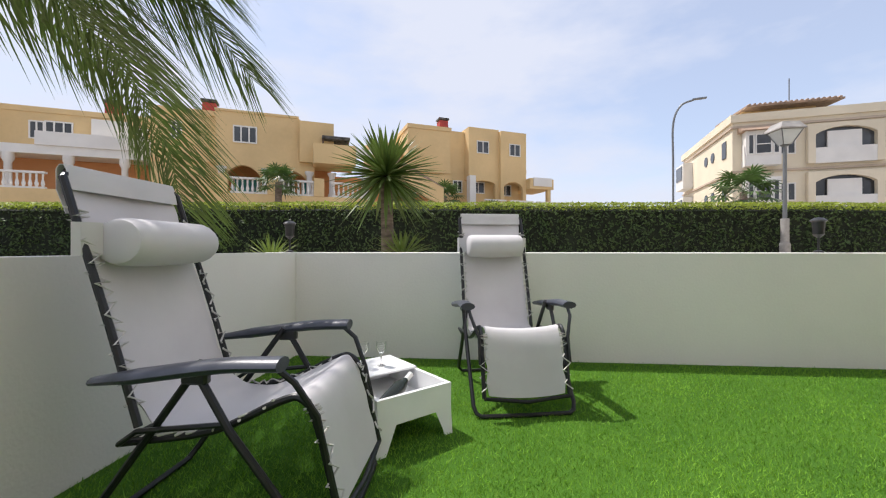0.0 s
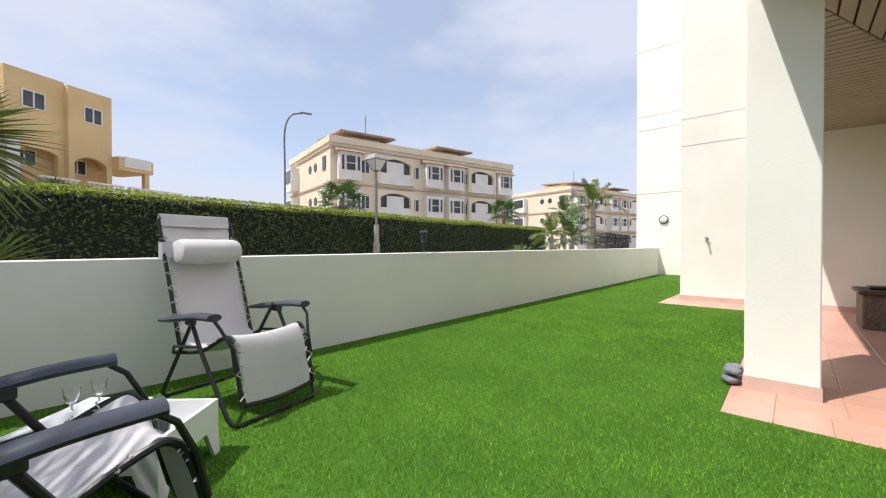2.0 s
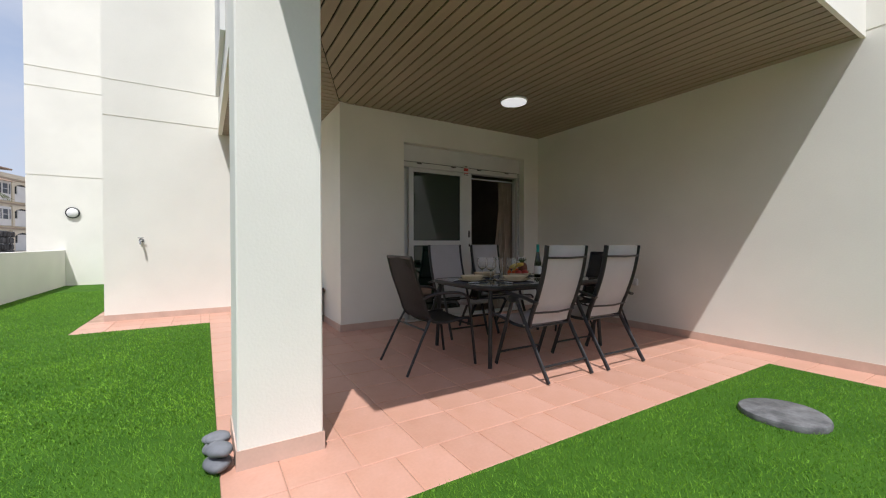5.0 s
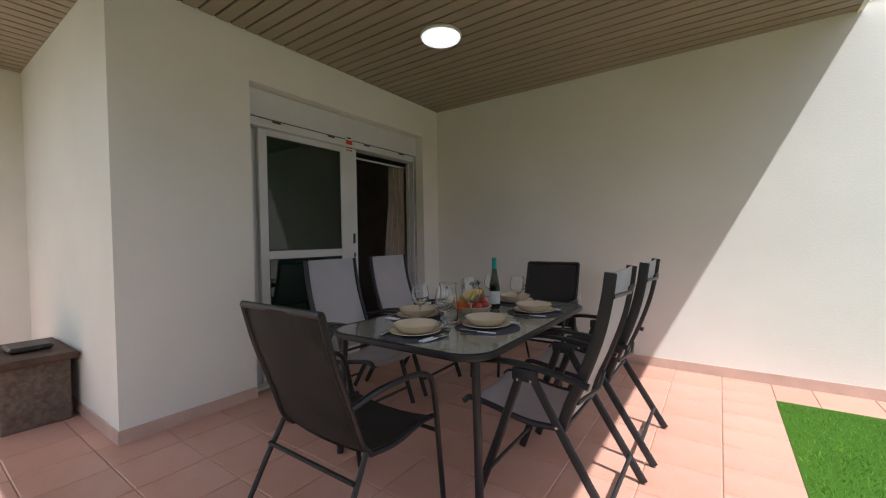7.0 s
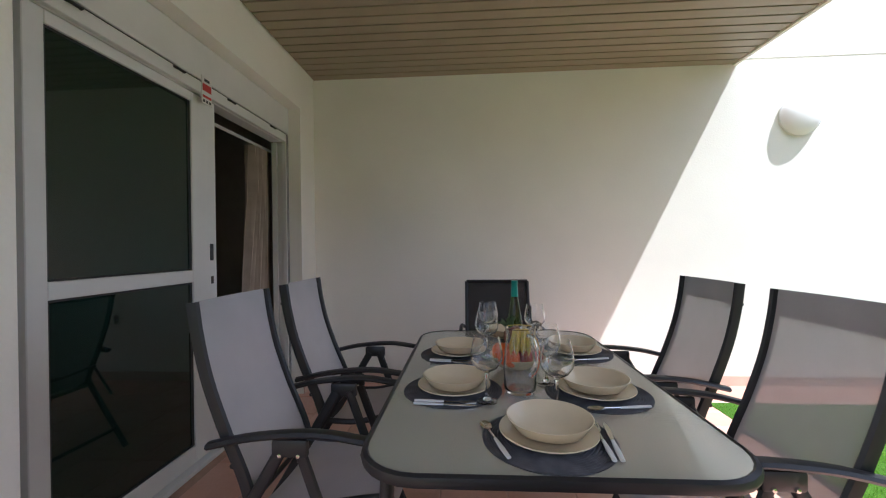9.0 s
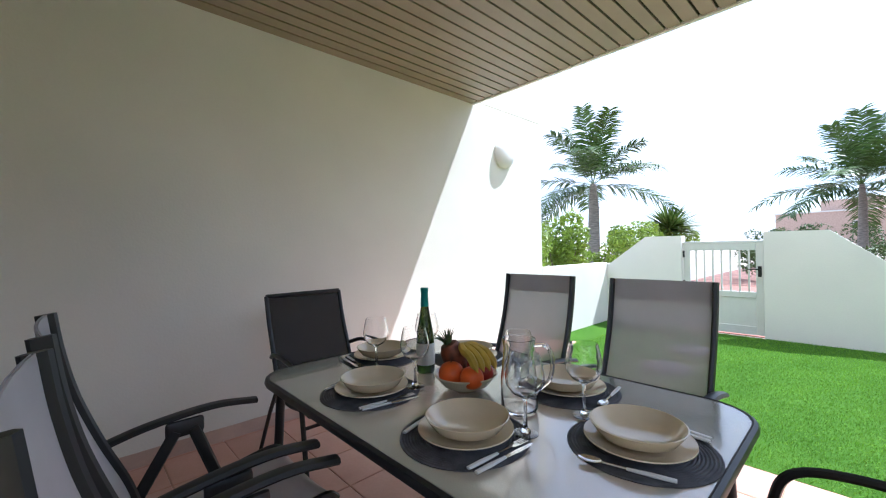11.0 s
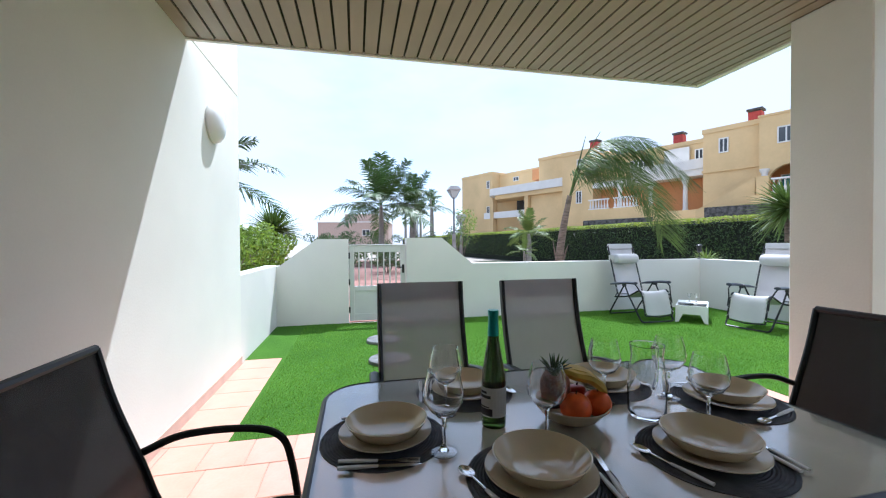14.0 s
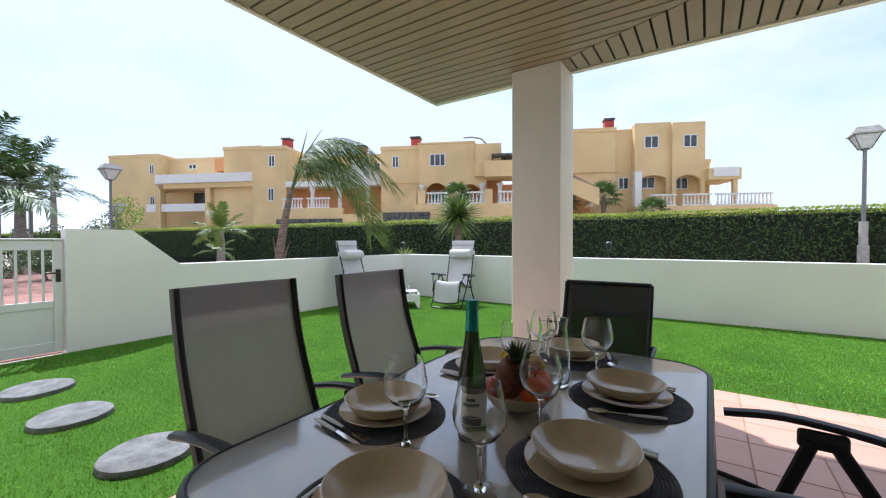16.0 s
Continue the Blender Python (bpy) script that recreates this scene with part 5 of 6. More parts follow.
royal_palm(33.0, 15.6, -0.05, 3.9, 1.9, "slim palm far along the street", PALMLEAF, 11, 10, 0.13)
royal_palm(38.0, 17.0, -0.05, 3.7, 1.8, "slim palm farther along the street", PALMLEAF, 11, 11, 0.13)
for k, (x, y, h) in enumerate(((-42, 4.5, 6.3), (-45, 5.6, 5.3), (-44, 6.8, 6.8), (-47, 7.6, 6.0), (-43, 3.4, 5.0))):
    royal_palm(x, y, 0, h, 1.7, "tall slim palm in the far grove", None, 12, 20 + k, 0.14)


def fan_palm(x, y, base, height, spread, label, seed, bark=None):
    """A palm with round pleated fans on stalks."""
    t = thing("fan_palm", label, "palm tree", pose(x, y, base))
    bm = bmesh.new()
    tube(bm, [(0, 0, -0.1), (0, 0.02, height * 0.5), (0, 0, height)], [0.22, 0.18, 0.15], 12)
    part("trunk", bm, bark or BARK, t, smooth=True)
    r = random.Random(seed)
    for k in range(22):
        a, el = k * 2.39996, 1.2 - 1.75 * k / 22
        d = Vector((math.cos(el), 0, math.sin(el)))
        tip = d * spread * 0.55 + Vector((0, 0, -0.05 * spread))
        V, F = [], []
        for s in (-0.012, 0.012):
            V += [(0, s, 0), (tip.x, s, tip.z)]
        F.append((0, 1, 3, 2))
        up = Vector((-math.sin(el), 0, math.cos(el)))
        for q in range(15):
            g = radians(-125 + 250 * q / 14)
            dv = (d * math.cos(g) + Vector((0, 1, 0)) * math.sin(g)).normalized()
            sv = Vector((0, 1, 0)) * math.cos(g) - d * math.sin(g)
            L = spread * 0.5 * r.uniform(0.85, 1.1)
            b = len(V)
            for f, w in ((0.0, 0.15), (0.5, 1.0), (1.0, 0.05)):
                c = tip + dv * L * f + Vector((0, 0, -0.35 * L * f * f)) + up * 0.03 * (q % 2) * f
                V += [tuple(c - sv * spread * 0.033 * w), tuple(c + sv * spread * 0.033 * w)]
            F += [(b, b + 1, b + 3, b + 2), (b + 2, b + 3, b + 5, b + 4)]
        ob = raw_mesh("fan_leaf", V, F, PALMLEAF, t)
        ob.matrix_basis = pose(0, 0, height, 0, 0, math.degrees(a))
    return t


fan_palm(13.2, 20.4, -0.05, 3.7, 1.75, "bushy fan palm in front of the apartments", 1)
fan_palm(32.2, 21.4, -0.05, 4.3, 1.9, "fan palm with a red-brown trunk by the apartments", 2, mat("red_bark", (0.32, 0.13, 0.08), 0.9, var=0.3))
fan_palm(-4.4, 27.6, 2.2, 2.1, 1.5, "small fan palm in front of the yellow house", 3)
fan_palm(-1.6, 27.8, 2.2, 2.4, 1.6, "small fan palm on a slim trunk by the yellow house", 4)
fan_palm(1.6, 28.2, 2.2, 1.2, 1.4, "low fan palm by the yellow house balustrade", 5)
fan_palm(-9.5, 20.0, 2.0, 2.4, 1.3, "small palm beside the house terrace", 6)

# leaning palm just outside the west wall, blown over by the wind
t = thing("leaning_palm", "slender palm with fronds swept sideways by wind", "palm tree", Matrix.Identity(4))
bm = bmesh.new()
tube(bm, smooth_line([(-2.50, 1.80, -0.06), (-2.50, 1.82, 0.9), (-2.42, 1.88, 1.6), (-2.30, 1.96, 2.28)], 5), [0.13, 0.115, 0.10, 0.095, 0.09, 0.088, 0.085, 0.082, 0.08, 0.078, 0.075, 0.07, 0.065, 0.06, 0.055, 0.05], 12)
part("trunk", bm, BARK, t, "brown trunk with torn leaf bases", True)
for k, (dx, dy) in enumerate(((0.10, 0.05), (-0.09, 0.06), (0.04, -0.10))):
    bm = bmesh.new()
    tube(bm, [(-2.5 + dx * 0.6, 1.82 + dy * 0.6, 0.75), (-2.5 + dx * 1.4, 1.82 + dy * 1.4, 1.05), (-2.5 + dx * 2.0, 1.82 + dy * 2.0, 1.22 + 0.05 * k)], [0.04, 0.03, 0.008], 6, flat=(1.0, 0.4))
    part("leaf_base", bm, BARK, t)
C0 = (-2.30, 1.96, 2.25)
BLOW = Vector((0.30, 0.42, -0.15))
for k, pts in enumerate((
        [C0, (-2.35, 2.50, 2.92), (-2.45, 3.30, 3.10), (-2.60, 4.00, 2.65), (-2.70, 4.35, 1.95)],
        [C0, (-2.12, 2.05, 2.90), (-1.86, 2.42, 3.34), (-1.62, 2.90, 3.30), (-1.46, 3.22, 2.98)],
        [C0, (-2.30, 2.60, 2.70), (-2.35, 3.50, 2.60), (-2.40, 4.20, 2.00), (-2.45, 4.45, 1.40)],
        [C0, (-2.25, 2.50, 3.00), (-2.10, 3.20, 3.25), (-1.80, 3.85, 3.00), (-1.55, 4.25, 2.60)],
        [C0, (-2.50, 2.60, 3.00), (-2.80, 3.40, 3.20), (-3.10, 4.20, 2.80)],
        [C0, (-2.25, 2.15, 2.95), (-2.10, 2.70, 3.45), (-1.90, 3.30, 3.50), (-1.70, 3.80, 3.20)])):
    V, F = frond_mesh(pts, 105, 0.62, 0.0085, 0.80, 300 + k, 0.25, BLOW)
    raw_mesh("frond", V, F, PALMPALE, t)
for a, b in (((-2.16, 2.12, 3.05), (-2.10, 2.22, 3.52)), ((-2.12, 2.2, 3.05), (-1.92, 2.45, 3.58))):
    bm = bmesh.new()
    tube(bm, [C0, a, b], [0.022, 0.016, 0.004], 6)
    part("spear", bm, PALMPALE, t, "unopened young spear leaf")


def shrub(x, y, base, rx, ry, rz, n, size, seed, label, material):
    t = thing("shrub", label, "shrub", pose(x, y, base))
    r = np.random.RandomState(seed)
    bm = bmesh.new()
    for k in range(5):
        a = k * 1.26
        tube(bm, [(0.05 * math.cos(a), 0.05 * math.sin(a), -0.3), (0.3 * rx * math.cos(a), 0.3 * ry * math.sin(a), rz * 0.7), (0.6 * rx * math.cos(a), 0.6 * ry * math.sin(a), rz * 1.3)], [0.03, 0.02, 0.006], 6)
    part("branches", bm, BARK, t)
    P, N = [], []
    clumps = [(r.uniform(-0.75, 0.75), r.uniform(-0.75, 0.75), r.uniform(-0.5, 0.85), r.uniform(0.28, 0.5)) for _ in range(13)]
    for cx, cy, cz, cr in clumps:
        d = r.normal(0, 1, (n // 13, 3))
        d /= np.linalg.norm(d, axis=1, keepdims=True)
        P.append((np.array([cx, cy, cz]) + d * cr * r.uniform(0.75, 1.05, (len(d), 1))) * [rx, ry, rz] + [0, 0, rz])
        N.append(d)
    v, f = leaf_quads(np.concatenate(P), np.concatenate(N), size, seed, 0.6)
    tagged(raw_mesh("leaves", v.tolist(), f.tolist(), material, t), "", "", "", "stuff")
    return t


for k, (x, y, rx, rz) in enumerate(((-0.1, -4.95, 0.75, 0.70), (-1.6, -5.0, 0.62, 0.86), (-3.3, -5.2, 0.9, 0.72), (-5.2, -5.0, 0.8, 0.78), (-6.9, -5.4, 1.0, 0.85), (-9.6, -5.4, 1.3, 0.9))):
    shrub(x, y, 0.05, rx, 0.75, rz, 2600, 0.06, 40 + k, "leafy bright green shrub behind the low wall", SHRUBLEAF)
shrub(-17.5, 3.6, 0.2, 1.3, 1.0, 1.5, 700, 0.07, 50, "thin straggly shrub near the street lamp", SHRUBLEAF)
for k, (x, y) in enumerate(((-11.0, -3.0), (-12.5, -1.2), (-13.5, 0.6))):
    shrub(x, y, 0.05, 1.1, 0.9, 0.5, 1300, 0.06, 70 + k, "low dark shrub beyond the gate", HEDGELEAF)
for k, (x, y) in enumerate(((-30, -3.5), (-31, 0.0), (-33, 3.4), (-36, -6.0))):
    shrub(x, y, 0.05, 2.0, 1.6, 1.1, 1500, 0.10, 60 + k, "dark rounded shrub far beyond the gate", HEDGELEAF)
shrub(-26.0, 5.5, 0.2, 1.6, 1.2, 1.5, 1200, 0.08, 51, "dark shrub beyond the gate", HEDGELEAF)


# ---- street lamps ----
def street_lantern(x, y, h, label):
    t = thing("street_lamp", label, "street lamp", pose(x, y, -0.06), "lantern street lamps")
    bm = bmesh.new()
    lathe(bm, [(0, 0), (0.11, 0), (0.11, 1.15), (0.085, 1.18), (0.085, 1.75), (0, 1.75)], 16)
    part("sleeve", bm, CONCRETE, t, "thick grey lower sleeve", True)
    bm = bmesh.new()
    tube(bm, [(0, 0, 1.75), (0, 0, h - 0.42)], [0.045, 0.038], 12)
    part("pole", bm, LAMPGREY, t, smooth=True)
    bm = bmesh.new()
    r0, r1, z0, z1 = 0.13, 0.34, h - 0.44, h - 0.10
    for k in range(4):
        a = radians(45 + 90 * k)
        tube(bm, [(r0 * math.cos(a), r0 * math.sin(a), z0), (r1 * math.cos(a), r1 * math.sin(a), z1)], 0.012, 6)
    lathe(bm, [(0, z0 - 0.03), (0.06, z0 - 0.03), (0.10, z0), (0, z0 + 0.01)], 12)
    part("cage", bm, LAMPGREY, t)
    bm = bmesh.new()
    lathe(bm, [(0.125, z0 + 0.012), (0.325, z1 - 0.01)], 4, pose(0, 0, 0, 0, 0, 45))
    part("glass", bm, FROST, t, "pale tapered lantern glass")
    bm = bmesh.new()
    lathe(bm, [(0, z1), (0.40, z1), (0.40, z1 + 0.03), (0.30, z1 + 0.14), (0.27, z1 + 0.18), (0, z1 + 0.19)], 4, pose(0, 0, 0, 0, 0, 45))
    part("roof", bm, CONCRETE, t, "grey pitched lamp roof")
    return t


street_lantern(7.98, 10.72, 3.95, "grey lantern street lamp in front of the hedge")
street_lantern(-12.2, 1.85, 3.85, "grey lantern street lamp beyond the gate wall")
street_lantern(-26.0, 2.3, 3.85, "grey lantern street lamp far along the path")
street_lantern(-17.8, 3.7, 3.0, "shorter grey lamp near the hedge end")


def tall_lamp(x, y, h, ax, ay, label):
    t = thing("road_lamp", label, "street lamp", pose(x, y, 0))
    bm = bmesh.new()
    tube(bm, smooth_line([(0, 0, 0), (0, 0, h * 0.6), (0.0, 0.0, h * 0.86), (ax * 0.35, ay * 0.35, h * 0.97), (ax, ay, h)], 6), 0.075, 10)
    part("pole", bm, LAMPGREY, t, "tall curved grey pole", True)
    bm = bmesh.new()
    m = Matrix.Translation((ax * 1.25, ay * 1.25, h + 0.02)) @ pose(0, 0, 0, 0, 0, math.degrees(math.atan2(ay, ax)))
    box(bm, -0.45, 0.45, -0.12, 0.12, -0.06, 0.06, m=m, bevel=0.03)
    part("lamp_head", bm, LAMPGREY, t)
    return t


tall_lamp(15.2, 31.3, 11.9, 1.25, -0.45, "tall curved road lamp beside the apartments")
tall_lamp(-12.5, 30.5, 11.2, -1.5, -0.5, "tall curved road lamp behind the yellow houses")

# small wall and path beyond the gate
REDPAVE = mat("red_paving", (0.36, 0.17, 0.13), 0.85, var=0.25, scale=2, fine=30, bump=0.3)
structure("path", boxes((-9.0, -1.35, -4.6, 1.3, -0.055, -0.045)), REDPAVE, "reddish paved path outside the gate", "path")
structure("verge", boxes((-26.0, -9.1, -5.0, 5.0, -0.055, -0.046)), mat("red_gravel", (0.28, 0.14, 0.11), 0.95, var=0.35, scale=3, fine=40, bump=0.6), "dark reddish gravel bed", "gravel")
LAVA = mat("lava_stone", (0.10, 0.095, 0.09), 0.9, var=0.5, scale=5, fine=30, bump=0.9, bump_d=0.03, island=0.9)
t = thing("stone_wall", "dry-stacked dark lava stone wall far off", "stone wall", pose(19.5, 7.4, 0, 0, 0, 8))
bm = bmesh.new()
r = random.Random(4)
for row in range(6):
    x = 0.0
    while x < 7.5:
        w = r.uniform(0.25, 0.5)
        box(bm, x, x + w - 0.03, r.uniform(-0.06, 0.0), 0.4, row * 0.28, row * 0.28 + 0.26, bevel=0.04)
        x += w
part("stones", bm, LAVA, t)

# ---- houses ----
YELLOW = mat("yellow_render", (0.73, 0.53, 0.27), 0.9, var=0.10, scale=0.35, fine=6, bump=0.15)
PEACH = mat("orange_render", (0.66, 0.31, 0.13), 0.9, var=0.10, scale=0.35, fine=6, bump=0.15)
TRIM = mat("white_trim", (0.76, 0.74, 0.70), 0.8, var=0.06, scale=1, fine=20, bump=0.1)
BEIGE = mat("beige_render", (0.74, 0.655, 0.50), 0.9, var=0.08, scale=0.3, fine=6, bump=0.15)
BEIGEDARK = mat("beige_band", (0.50, 0.40, 0.31), 0.9, var=0.08, scale=0.5, fine=6, bump=0.1)
CHIMRED = mat("red_chimney", (0.42, 0.06, 0.05), 0.8, var=0.15)
ROOFTILE = mat("clay_roof", (0.40, 0.28, 0.20), 0.85, var=0.25, scale=3, fine=20, bump=0.5, bump_d=0.03)
FARGLASS = mat("far_window_glass", (0.07, 0.075, 0.08), 0.08, var=0.3, scale=0.8, bump=0, obj=0.5)
TURQ = mat("turquoise_blind", (0.06, 0.36, 0.36), 0.6, var=0.1)


def window(t, x, z, w, h, y, frame=None, pane=None, mull=1):
    """A framed window proud of a wall face at depth y."""
    e = 0.07
    f = part("window_frame", boxes((x - w / 2, x + w / 2, y - 0.06, y + 0.04, z - h / 2, z - h / 2 + e), (x - w / 2, x + w / 2, y - 0.06, y + 0.04, z + h / 2 - e, z + h / 2), (x - w / 2, x - w / 2 + e, y - 0.06, y + 0.04, z - h / 2 + e, z + h / 2 - e),
                              (x + w / 2 - e, x + w / 2, y - 0.06, y + 0.04, z - h / 2 + e, z + h / 2 - e), *[(x - w / 2 + w * (k + 1) / (mull + 1) - e / 2, x - w / 2 + w * (k + 1) / (mull + 1) + e / 2, y - 0.06, y + 0.04, z - h / 2 + e, z + h / 2 - e) for k in range(mull)]), frame or TRIM, t)
    part("pane", boxes((x - w / 2 + e * 0.5, x + w / 2 - e * 0.5, y - 0.02, y + 0.03, z - h / 2 + e * 0.5, z + h / 2 - e * 0.5)), pane or FARGLASS, f)


BALUSTERS = {}


def balustrade(t, x0, x1, y, z, h=0.85):
    bm = boxes((x0, x1, y - 0.10, y + 0.10, z, z + 0.10), (x0, x1, y - 0.12, y + 0.12, z + h - 0.10, z + h))
    part("rail", bm, TRIM, t, "white balustrade rail")
    n = max(2, int((x1 - x0) / 0.24))
    key = round(h, 3)
    if key not in BALUSTERS:
        bm = bmesh.new()
        lathe(bm, [(0.05, 0.10), (0.085, 0.25), (0.04, 0.48), (0.05, h - 0.1)], 8)
        BALUSTERS[key] = bpy.data.meshes.new("baluster")
        bm.to_mesh(BALUSTERS[key])
        bm.free()
        BALUSTERS[key].materials.append(TRIM)
    for k in range(n):
        ob = new("baluster", BALUSTERS[key])
        ob.parent = t
        ob.location = (x0 + (x1 - x0) * (k + 0.5) / n, y, z)


def arch_wall(x0, x1, y0, y1, z0, z1, ox0, ox1, spring, top):
    """A wall slab with one arched opening."""
    pts = [(ox0 + (ox1 - ox0) * k / 10, spring + (top - spring) * math.sin(math.pi * k / 10) ** 0.7) for k in range(11)]
    bm = bmesh.new()
    prism(bm, [(x0, z0), (ox0, z0)] + pts + [(ox1, z0), (x1, z0), (x1, z1), (x0, z1)], y0, y1, "y")
    return bm


def chimney(t, x, y, z):
    part("chimney", boxes((x - 0.35, x + 0.35, y - 0.35, y + 0.35, z, z + 0.75)), CHIMRED, t, "dark red chimney")
    part("chimney_cap", boxes((x - 0.42, x + 0.42, y - 0.42, y + 0.42, z + 0.82, z + 0.95), (x - 0.3, x + 0.3, y - 0.3, y + 0.3, z + 0.75, z + 0.82)), LAVA, t)


def block(t, x0, x1, y0, y1, z1, material=None, parapet=True, z0=-0.1):
    part("wall", boxes((x0, x1, y0, y1, z0, z1)), material or YELLOW, t)
    if parapet:
        part("parapet", boxes((x0 - 0.06, x1 + 0.06, y0 - 0.06, y1 + 0.06, z1 - 0.28, z1 + 0.02)), material or YELLOW, t)


ROT = 25
m_house = pose(-13.85, 21.24, 0, 0, 0, ROT) @ Matrix.Diagonal((1, 1, 1.035, 1))
t = thing("yellow_house", "yellow rendered two-storey house with arches and balustrades", "house", m_house)
block(t, 0.0, 4.45, 0.4, 9, 8.5, parapet=False, z0=5.95)
block(t, 4.45, 6.4, 0.0, 9, 8.3, z0=5.95, parapet=False)
part("parapet", boxes((-0.05, 4.4, 0.34, 9, 8.501, 8.62)), YELLOW, t)
block(t, -3.2, -0.003, 0.9, 9, 8.55)
part("ledge", boxes((-3.25, 0.0, 0.78, 0.9, 5.70, 5.85)), YELLOW, t)
chimney(t, -0.6, 2.2, 8.56)
part("wall", boxes((0.0, 6.4, 2.3, 9, -0.1, 5.94)), PEACH, t, "orange wall inside the arcade")
part("arcade", arch_wall(0.0, 2.62, 0.4, 0.75, 3.6, 5.95, 0.45, 2.35, 4.9, 5.6), YELLOW, t, "arched yellow arcade")
part("arcade", arch_wall(2.62, 5.3, 0.4, 0.75, 3.6, 5.95, 2.95, 4.95, 4.8, 5.45), YELLOW, t, "arched yellow arcade")
part("terrace", boxes((0.0, 8.2, -1.1, 2.3, -0.1, 3.85)), YELLOW, t)
for x in (0.35, 2.62, 5.0, 6.3):
    bm = bmesh.new()
    lathe(bm, [(0.24, 3.85), (0.24, 4.1), (0.17, 4.2), (0.16, 5.15), (0.26, 5.3), (0.26, 5.4), (0, 5.4)], 12, Matrix.Translation((x, 0.1, 0)))
    part("column", bm, TRIM, t, "white column", True)
balustrade(t, 0.9, 2.9, -0.95, 3.86)
balustrade(t, 3.2, 5.3, -0.95, 3.86)
balustrade(t, 6.2, 8.1, -0.95, 3.86)
for x in (0.55, 3.05, 5.5):
    part("pier", boxes((x - 0.28, x + 0.28, -1.15, -0.7, 3.85, 4.85)), YELLOW, t)
window(t, 1.5, 7.3, 1.25, 0.95, 0.4, mull=2)
window(t, -2.0, 7.35, 0.55, 0.95, 0.9)
window(t, 1.4, 4.75, 1.5, 1.0, 2.3, pane=TURQ)
window(t, 3.5, 4.6, 1.1, 1.5, 2.3)
window(t, 4.9, 4.6, 0.7, 1.2, 2.3, pane=TURQ)
part("balcony", boxes((5.2, 7.6, -1.0, 1.5, 5.75, 6.85)), YELLOW, t, "upper balcony with solid parapet")
part("balcony_parapet", boxes((5.7, 8.6, -0.9, -0.7, 6.2, 6.75)), TRIM, t, "white balcony parapet")
part("pergola_roof", boxes((5.7, 7.3, -0.6, 1.2, 7.25, 7.42)), LAVA, t, "small dark tiled canopy")
for x in (5.75, 7.2):
    part("post", boxes((x - 0.05, x + 0.05, -0.5, -0.4, 6.85, 7.25)), BROWN, t)
part("lava_base", boxes((-2.4, 1.2, -1.22, -1.105, 2.6, 3.3)), LAVA, t)
bm = bmesh.new()
prism(bm, [(-3.2, 2.2), (-3.2, 3.2), (0.0, 4.9), (0.0, 2.2)], -0.4, -0.2, "y")
part("stair_wall", bm, YELLOW, t, "sloping outside stair wall")

bm = bmesh.new()
prism(bm, [(8.6, 5.7), (8.6, 6.72), (9.6, 6.65), (13.2, 4.75), (13.2, 3.6)], -0.92, -0.70, "y")
part("stair_wall", bm, YELLOW, t, "sloping stair wall beside the balcony")
bm = bmesh.new()
prism(bm, [(8.6, 6.72), (8.6, 6.77), (9.6, 6.70), (13.2, 4.80), (13.2, 4.75)], -0.94, -0.68, "y")
part("coping", bm, ROOFTILE, t, "thin clay coping on the stair wall")
part("wall", boxes((6.4, 13.2, 2.3, 2.7, -0.1, 5.6)), PEACH, t, "orange wall below the stair")
part("post", boxes((8.0, 8.4, -0.9, -0.5, 3.85, 5.75)), TRIM, t, "white column under the balcony")

t = thing("yellow_house", "yellow rendered terraced house with set-back balconies", "house", m_house)
block(t, -12.3, -3.3, 4.2, 11, 8.75)
part("balcony", boxes((-12.2, -3.3, 2.0, 4.2, 5.8, 6.25), (-8.6, -3.3, 1.9, 2.1, 6.25, 6.95)), TRIM, t, "white balcony parapet")
part("white_panel", boxes((-7.0, -5.2, 3.9, 4.1, 6.9, 8.3)), TRIM, t)
block(t, -15.5, -12.3, 2.2, 11, 9.3)
chimney(t, -12.9, 3.6, 9.3)
chimney(t, -6.3, 5.0, 8.75)
window(t, -13.6, 8.05, 0.6, 1.0, 2.2)
window(t, -13.7, 5.2, 0.6, 1.1, 2.2)
window(t, -9.6, 7.5, 0.7, 1.0, 4.2)
window(t, -8.6, 7.6, 1.3, 0.9, 4.2, mull=2)
window(t, -4.6, 7.6, 0.6, 0.9, 4.2)
part("wall", boxes((-12.3, -3.3, 3.6, 4.2, -0.1, 5.8)), PEACH, t, "orange wall under the balcony")
part("terrace", boxes((-12.3, -3.3, 0.6, 3.6, -0.1, 3.35)), YELLOW, t)
part("lava_base", boxes((-12.2, -6.4, 0.5, 0.6, 2.2, 3.0)), LAVA, t, "dark lava stone base")
balustrade(t, -11.8, -10.0, 0.8, 3.86)
balustrade(t, -9.6, -7.6, 0.8, 3.86)
part("parapet", boxes((-12.3, -6.4, 0.6, 1.0, 3.35, 3.86)), YELLOW, t)
for x in (-9.8, -7.3, -4.8):
    bm = bmesh.new()
    lathe(bm, [(0.24, 3.35), (0.17, 3.6), (0.16, 5.3), (0.26, 5.5), (0.26, 5.8), (0, 5.8)], 10, Matrix.Translation((x, 2.2, 0)))
    part("column", bm, TRIM, t, "white column", True)

